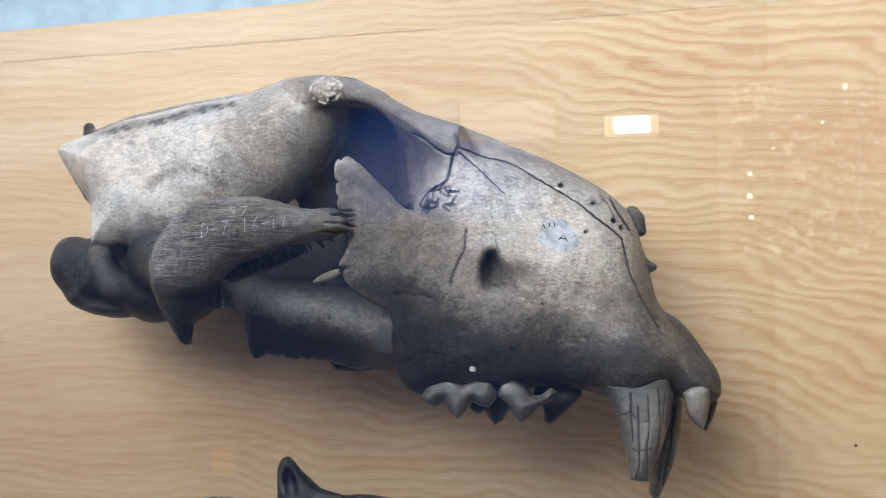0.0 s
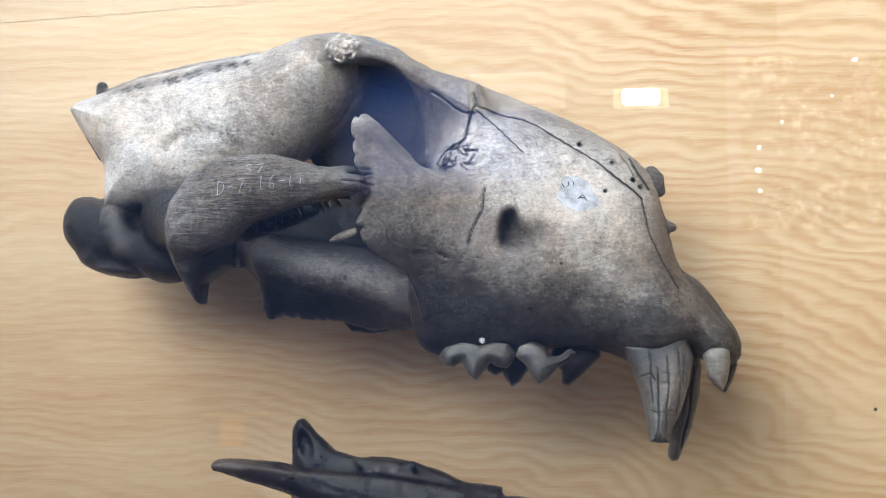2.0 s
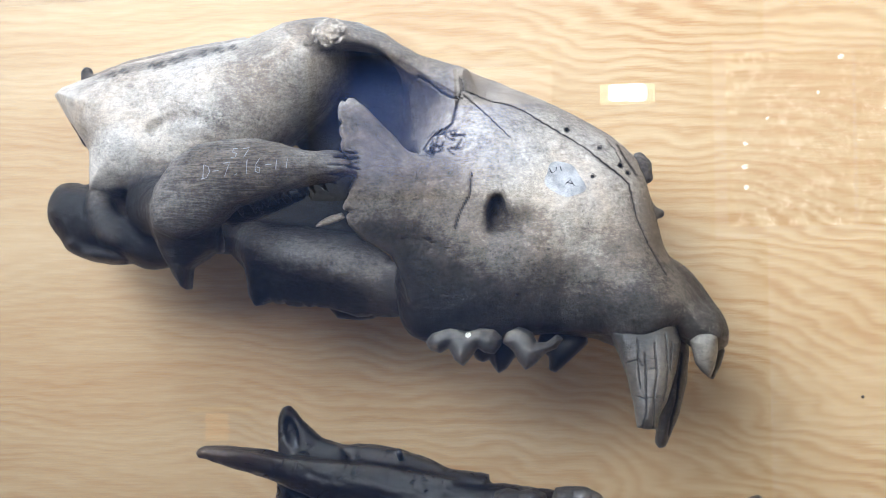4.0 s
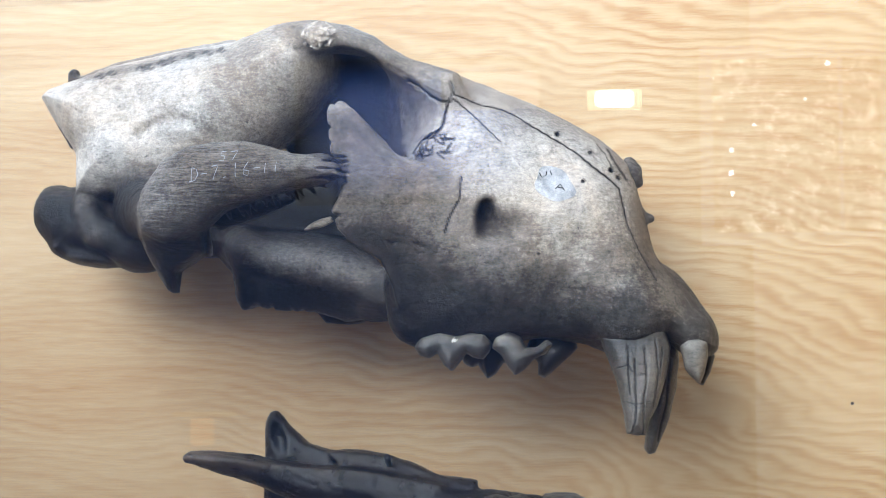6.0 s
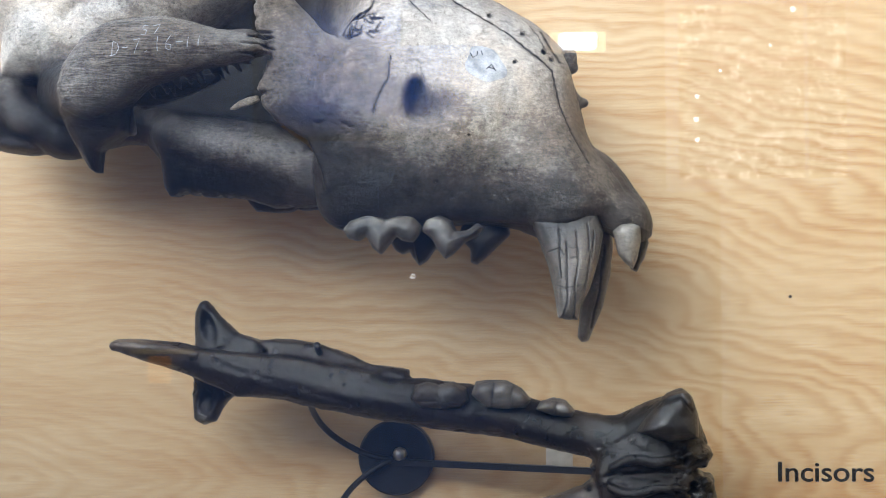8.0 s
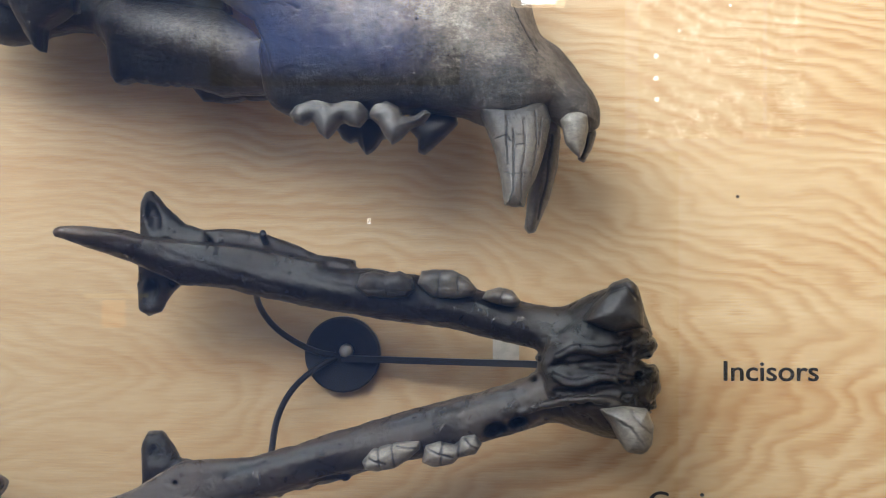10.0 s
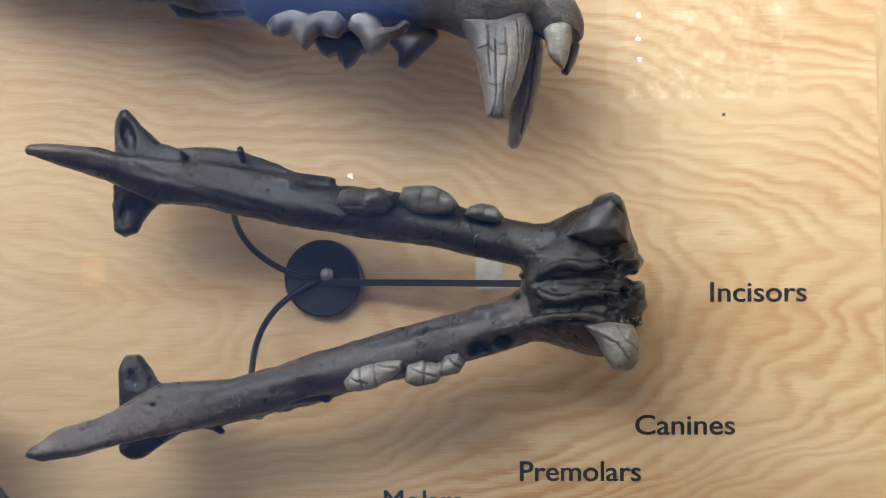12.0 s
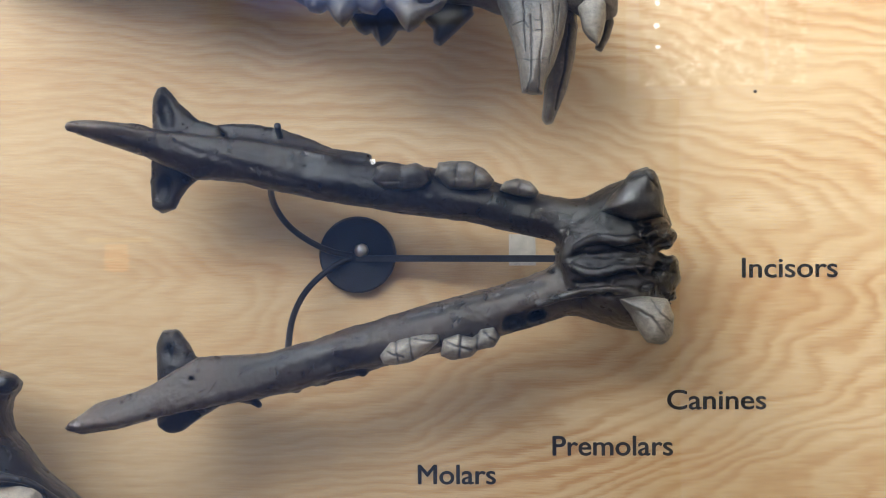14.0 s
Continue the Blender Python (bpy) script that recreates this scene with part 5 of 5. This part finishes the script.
    c.stain_and_shading((2.4, -100.0, -161.1), (41.6, 30, 8.7), 0.12, 0.6)
    c.stain_and_shading((127.2, -100.0, -165.6), (20.8, 30, 8.7), 0.5, 0.6)
    c.stain_and_shading((71.9, -100.0, -170.3), (48.5, 30, 6.2), 0.3, 0.5)
    c.stain_and_shading((-4.9, -105.0, -249.4), (55.1, 40, 8.6), 0.6, 0.5)
    c.stain_and_shading((99.2, -105.0, -218.8), (41.3, 40, 10.3), 0.58, 0.5)
    c.stain_and_shading((1.9, -105.0, -263.3), (31.0, 30, 4.8), 0.12, 0.6)
    c.stain_and_shading((167.9, -105.0, -198.6), (27.6, 40, 17.2), 0.2, 0.7)
    return c.mesh("jawbone", JAW_AT, 0.42, 4.0)


jaw = thing("lower_jaw", JAW_AT, "glossy tar-dark lower jaw of a large cat held by black rods", "jaw")
part("jawbone", jawbone(), TAR, jaw)


def lower_tooth_a():
    c = Clay(0.6)
    c.slab([(155, -172), (163, -161), (174, -149), (183, -146), (189, -151), (193, -164), (193, -176), (175, -179)], -106.0, 0.000, 0.000, 4, dome=16, w=12.4, k=4, tone=0.2)
    c.cone((178.0, -114.0, -158.0), (182.6, -120.0, -152.8), 8.5, 5.5, k=6, tone=0.28)
    c.groove([(159, -163), (171, -154), (181, -150), (188, -158)], 1.0, 1.8, -80.0, tone=0.05)
    return c.mesh("canine", JAW_AT, 0.2, 3.0)


part("canine", lower_tooth_a(), ENAMEL, jaw, "dark lower canine with a glossy broken tip")


def lower_tooth_b():
    c = Clay(0.6)
    c.slab([(165, -225), (178, -223), (195, -226), (199, -236), (198, -247), (191, -253), (183, -252), (179, -247), (173, -236)], -106.0, 0.000, 0.000, 4, dome=14, w=12.4, k=4, tone=0.56)
    c.ball((189.3, -112.0, -246.9), (6.8, 8, 4.8), -20, k=3, tone=0.4)
    c.groove([(176, -231), (184, -236), (191, -246)], 0.6, 0.9, -80.0, tone=0.3)
    c.groove([(184, -226), (189, -234), (196, -239)], 0.6, 0.8, -80.0, tone=0.35)
    c.stain_and_shading((169.2, -110.0, -225.8), (8.6, 30, 10.3), 0.25, 0.8)
    return c.mesh("canine", JAW_AT, 0.2, 3.0)


part("canine", lower_tooth_b(), ENAMEL, jaw, "pale chipped lower canine, bared of enamel")


def lower_tooth_c():
    c = Clay(0.6)
    c.slab([(16, -152), (19, -144), (27, -142), (35, -144), (43, -142), (51, -146), (53, -154), (48, -158), (36, -159), (23, -158)], -100.0, 0.000, 0.000, 3, dome=8, w=6.2, k=3, tone=0.26)
    c.ball((25.8, -108.0, -147.6), (4.8, 4.5, 3.8), 0, k=4, tone=0.34)
    c.ball((43.1, -108.0, -148.1), (5.2, 4.5, 4.1), 0, k=4, tone=0.34)
    c.groove([(34, -143), (35, -158)], 0.6, 0.8, -85.0, tone=0.28)
    c.groove([(23, -153), (47, -155)], 0.6, 0.8, -85.0, tone=0.28)
    return c.mesh("cheek_tooth", JAW_AT, 0.2, 3.0)


part("cheek_tooth", lower_tooth_c(), ENAMEL, jaw, "brown stained lower molar")


def lower_tooth_d():
    c = Clay(0.6)
    c.slab([(54, -150), (57, -142), (65, -141), (76, -141), (85, -146), (91, -153), (88, -158), (75, -159), (63, -158)], -100.0, 0.000, 0.000, 3, dome=8, w=6.2, k=3, tone=0.42)
    c.ball((62.0, -108.0, -147.2), (4.5, 4.5, 3.6), 0, k=4, tone=0.5)
    c.ball((73.0, -108.0, -147.3), (4.8, 4.5, 3.8), 0, k=4, tone=0.5)
    c.ball((84.6, -108.0, -151.2), (3.8, 4.5, 3.0), 0, k=4, tone=0.5)
    c.groove([(68, -142), (67, -157)], 0.6, 0.8, -85.0, tone=0.28)
    c.groove([(80, -144), (79, -158)], 0.6, 0.8, -85.0, tone=0.28)
    return c.mesh("cheek_tooth", JAW_AT, 0.2, 3.0)


part("cheek_tooth", lower_tooth_d(), ENAMEL, jaw, "brown stained lower carnassial with worn cusps")


def lower_tooth_e():
    c = Clay(0.6)
    c.slab([(94, -159), (97, -154), (105, -152), (113, -154), (118, -160), (116, -164), (105, -163)], -100.0, 0.000, 0.000, 3, dome=8, w=6.2, k=3, tone=0.4)
    c.ball((101.4, -108.0, -156.9), (3.4, 4.5, 2.7), 0, k=4, tone=0.48)
    c.ball((112.7, -108.0, -159.0), (3.1, 4.5, 2.5), 0, k=4, tone=0.48)
    c.groove([(107, -153), (106, -163)], 0.6, 0.8, -85.0, tone=0.28)
    return c.mesh("cheek_tooth", JAW_AT, 0.2, 3.0)


part("cheek_tooth", lower_tooth_e(), ENAMEL, jaw, "small brown stained lower premolar")


def lower_tooth_f():
    c = Clay(0.6)
    c.slab([(20, -260), (26, -252), (36, -249), (47, -247), (56, -247), (56, -252), (49, -258), (40, -264), (29, -266), (22, -265)], -100.0, 0.000, 0.000, 3, dome=8, w=6.2, k=3, tone=0.6)
    c.ball((30.0, -108.0, -258.3), (4.8, 4.5, 3.8), 0, k=4, tone=0.7)
    c.ball((46.6, -108.0, -251.4), (4.8, 4.5, 3.8), 0, k=4, tone=0.7)
    c.groove([(38, -248), (40, -263)], 0.6, 0.8, -85.0, tone=0.28)
    c.groove([(25, -257), (35, -260)], 0.6, 0.8, -85.0, tone=0.28)
    c.groove([(42, -249), (53, -251)], 0.6, 0.8, -85.0, tone=0.28)
    c.groove([(30, -251), (32, -263)], 0.6, 0.8, -85.0, tone=0.28)
    return c.mesh("cheek_tooth", JAW_AT, 0.2, 3.0)


part("cheek_tooth", lower_tooth_f(), ENAMEL, jaw, "pale glossy lower molar with cracked enamel")


def lower_tooth_g():
    c = Clay(0.6)
    c.slab([(57, -260), (59, -250), (68, -247), (77, -249), (82, -244), (90, -243), (94, -249), (90, -255), (80, -257), (76, -261), (64, -263)], -100.0, 0.000, 0.000, 3, dome=8, w=6.2, k=3, tone=0.6)
    c.ball((65.2, -108.0, -254.3), (4.5, 4.5, 3.6), 0, k=4, tone=0.7)
    c.ball((73.5, -108.0, -253.6), (4.1, 4.5, 3.3), 0, k=4, tone=0.7)
    c.ball((86.6, -108.0, -248.5), (3.8, 4.5, 3.0), 0, k=4, tone=0.7)
    c.groove([(70, -247), (69, -261)], 0.6, 0.8, -85.0, tone=0.28)
    c.groove([(80, -246), (79, -256)], 0.6, 0.8, -85.0, tone=0.28)
    c.groove([(61, -251), (76, -256)], 0.6, 0.8, -85.0, tone=0.28)
    c.groove([(84, -245), (91, -251)], 0.6, 0.8, -85.0, tone=0.28)
    return c.mesh("cheek_tooth", JAW_AT, 0.2, 3.0)


part("cheek_tooth", lower_tooth_g(), ENAMEL, jaw, "pale glossy lower carnassial with cracked enamel")


# ---- the bone at the corner ----
def corner_bone():
    c = Clay(1.0)
    c.slab([(-287, -255), (-242, -266), (-226, -272), (-217, -277), (-214, -280), (-216, -286), (-220, -290), (-222, -299), (-220, -311), (-212, -319), (-203, -332), (-192, -343), (-177, -355), (-159, -372), (-145, -397), (-289, -397)], -70.0, 0.000, 0.000, 6, dome=20, w=30, k=6, tone=0.25)
    c.ball((-218.2, -86.0, -277.9), (9.1, 12, 7.0), 10, k=6, tone=0.32)
    c.limb([(-241.0, -98.0, -334.0, 6.9), (-211.7, -100.0, -336.5, 3.5), (-198.0, -98.0, -340.4, 2.8), (-178.6, -92.0, -356.4, 2.8)], k=8, tone=0.35)
    c.ball((-212.2, -110.0, -354.7), (25.4, 26, 17.1), -10, k=4, tone=0.1, dig=True)
    return c.mesh("bone_body", CORNER_AT, 0.3, 5.0)


def corner_tooth():
    c = Clay(0.8)
    c.slab([(-245, -348), (-224, -342), (-209, -342), (-198, -345), (-193, -352), (-191, -368), (-210, -379), (-246, -379)], -86.0, 0.000, 0.000, 5, dome=8, w=16, k=3, tone=0.95)
    return c.mesh("tooth", CORNER_AT, 0.2, 4.0)


CORNER_AT = (-0.26, -0.07, -0.38)
corner = thing("jaw_fragment", CORNER_AT, "dark grey piece of jaw bone with one pale tooth", "bone")
part("bone_body", corner_bone(), TAR, corner)
part("tooth", corner_tooth(), ENAMEL, corner, "pale worn tooth")

# ---- stand, mounts, tape, lettering ----
stand = thing("jaw_stand", (0, 0, -0.2), "black disc stand with three thin rods holding the jaw", "stand")
part("disc", lathe([(0.0250, -0.0005), (0.0258, -0.002), (0.0258, -0.0095), (0.0245, -0.011), (0.010, -0.0118), (0.001, -0.012)], (-0.0025, 0, -0.0006), 64), BLACK_METAL, stand, smooth=False)
part("rod", rod([(-0.051, -0.075, 0.048), (-0.054, -0.045, 0.033), (-0.0445, -0.026, 0.016), (-0.022, -0.018, 0.002), (-0.006, -0.015, -0.001)], 0.0021), BLACK_METAL, stand, smooth=True)
part("rod", rod([(-0.040, -0.08, -0.0585), (-0.0425, -0.045, -0.040), (-0.035, -0.026, -0.022), (-0.018, -0.018, -0.0075), (-0.006, -0.015, -0.002)], 0.0021), BLACK_METAL, stand, smooth=True)
part("rod", rod([(-0.002, -0.0145, -0.0028), (0.145, -0.070, -0.0022)], 0.0030, True), BLACK_METAL, stand)
part("screw", lathe([(0.0050, -0.0115), (0.0048, -0.0165), (0.0036, -0.0185), (0.0008, -0.0190)], (0.0005, 0, 0.0022), 8), STEEL, stand, "small bright screw head", True)
part("hook", rod([(-0.0422, -0.086, 0.0745), (-0.0418, -0.098, 0.0785), (-0.0414, -0.104, 0.0815)], 0.0021), BLACK_METAL, stand, "black hook over the bone", True)

mount = thing("skull_mount", (-0.02, 0, 0.06), "black mounting pin between board and skull", "mount")
part("pin", rod([(0, 0.001, 0), (0, -0.075, 0)], 0.004), BLACK_METAL, mount)
part("pin", rod([(0.05, 0.001, -0.02), (0.05, -0.07, -0.02)], 0.004), BLACK_METAL, mount)
mount = thing("bone_mount", (-0.29, 0, -0.40), "black mounting pin behind a bone", "mount")
part("pin", rod([(0, 0.001, 0), (0, -0.06, 0)], 0.004), BLACK_METAL, mount)

tagged(part("tape_piece", panel([(0.0991, -0.1877), (0.1171, -0.1879), (0.1173, -0.2089), (0.0992, -0.2088)], -0.0012, -0.0002), TAPE), "small square of whitish tape stuck on the board", "tape")
tagged(part("speck", lathe([(0.0006, 0), (0.0012, -0.0004), (0.0004, -0.0008)], (0.2645, 0, -0.0934), 8), SPECK), "tiny brown speck on the board", "mark")

for text, x0, x1, z in (("Incisors", 0.2555, 0.3186, -0.2178), ("Canines", 0.2053, 0.2710, -0.3064), ("Premolars", 0.1280, 0.2085, -0.3375), ("Molars", 0.0365, 0.0890, -0.3570)):
    me = stretch(writing("word", text, 0.018, 0.00025), x0, x1, z, 0.0130)
    bold = bmesh.new()
    for i, (dx, dz) in enumerate(((-0.00032, 0), (0.00032, 0), (0, -0.0002), (0, 0.0002))):
        me.transform(Matrix.Translation((dx, -0.0003 - 0.00002 * i, dz)))
        bold.from_mesh(me)
        me.transform(Matrix.Translation((-dx, 0.0003 + 0.00002 * i, -dz)))
    bold.to_mesh(me)
    bold.free()
    tagged(part("lettering", me, INK), "the word %s in black vinyl letters" % text, "lettering", "tooth names on the board")


# ---- ink and paint on the skull ----
from mathutils.bvhtree import BVHTree

skin = BVHTree.FromObject(cranium_ob, bpy.context.evaluated_depsgraph_get())


def onto_skull(me, lift):
    """Lays a flat mesh, given in x and z of the place, onto the near side of the skull."""
    for v in me.vertices:
        start = Vector((v.co.x, -0.6, v.co.z)) - Vector(SKULL_AT)
        hit = skin.ray_cast(start, Vector((0, 1, 0)))[0]
        v.co = Vector((start.x, (hit.y if hit else -0.1) - lift, start.z))
    return me


def stroke(points, width):
    """A flat brush stroke through points in x and z, finely cut so that it can follow a curved surface."""
    bm, pts = bmesh.new(), []
    for (ax, az), (bx, bz) in zip(points[:-1], points[1:]):
        n = max(1, int(math.hypot(bx - ax, bz - az) / 0.0008))
        pts += [(ax + (bx - ax) * i / n, az + (bz - az) * i / n) for i in range(n)]
    pts.append(points[-1])
    rows = []
    for i, (x, z) in enumerate(pts):
        p, q = pts[max(i - 1, 0)], pts[min(i + 1, len(pts) - 1)]
        dx, dz = q[0] - p[0], q[1] - p[1]
        l = math.hypot(dx, dz) or 1
        w = width * (0.7 + 0.3 * math.sin(i * 0.9))
        rows.append([bm.verts.new((x - s * dz / l * w, 0, z + s * dx / l * w)) for s in (-0.5, 0.5)])
    for a, b in zip(rows[:-1], rows[1:]):
        bm.faces.new((a[0], b[0], b[1], a[1]))
    me = bpy.data.meshes.new("stroke")
    bm.to_mesh(me)
    bm.free()
    return me


GLYPHS = {
    "D": [[(0.2, 0), (0.2, 1), (0.7, 0.85), (0.9, 0.5), (0.6, 0.1), (0.0, 0.0)]],
    "-": [[(0.1, 0.45), (0.8, 0.5)]],
    "7": [[(0.1, 0.9), (0.8, 1.0), (0.3, 0.0)]],
    ".": [[(0.2, 0.0), (0.5, 0.12)]],
    "1": [[(0.4, 1.0), (0.4, 0.0)]],
    "6": [[(0.6, 1.0), (0.2, 0.5), (0.2, 0.1), (0.6, 0.0), (0.7, 0.35), (0.25, 0.4)]],
    "5": [[(0.7, 1.0), (0.25, 1.0), (0.2, 0.6), (0.65, 0.5), (0.55, 0.05), (0.1, 0.05)]],
    "_": [[(0.15, 0.05), (0.2, 0.75)]],
}


def handwriting(text, x, z, dx, dz, height):
    """Hand-inked figures along a sloping line; _ is a plain bar."""
    for i, g in enumerate(text):
        for line in GLYPHS[g]:
            pts = [(x + i * dx + px * dx * 0.9, z + i * dz + pz * height) for px, pz in line]
            part("ink_stroke", onto_skull(stroke(pts, 0.00055), 0.0003), CHALK, cranium_ob)


handwriting("D-7.16-__", -0.1415, 0.0500, 0.0060, 0.00065, 0.0085)
handwriting("57", -0.1255, 0.0620, 0.0062, 0.0004, 0.0060)

bm = bmesh.new()
bmesh.ops.create_grid(bm, x_segments=22, y_segments=22, size=1)
for v in bm.verts:
    x, y = v.co.x, v.co.y
    r = max(abs(x), abs(y)) / (math.hypot(x, y) or 1)
    a = math.atan2(y, x)
    r *= 1 + 0.07 * math.sin(3 * a + 1) + 0.05 * math.sin(5 * a)
    x, y = x * r * 0.0128, y * r * 0.0098
    v.co = (0.0665 + x * 0.8 + y * 0.6, 0, 0.0500 - x * 0.6 + y * 0.8)
me = bpy.data.meshes.new("paint_patch")
bm.to_mesh(me)
bm.free()
part("paint_patch", onto_skull(me, 0.0003), PATCH, cranium_ob, "worn white paint patch")
for line in ([(0.0575, 0.057), (0.059, 0.054), (0.0615, 0.0555), (0.0618, 0.058)], [(0.0640, 0.0585), (0.0648, 0.0555)], [(0.067, 0.047), (0.070, 0.050), (0.0725, 0.046)], [(0.0685, 0.048), (0.0715, 0.0475)]):
    part("ink_stroke", onto_skull(stroke(line, 0.0006), 0.0006), INK, cranium_ob)
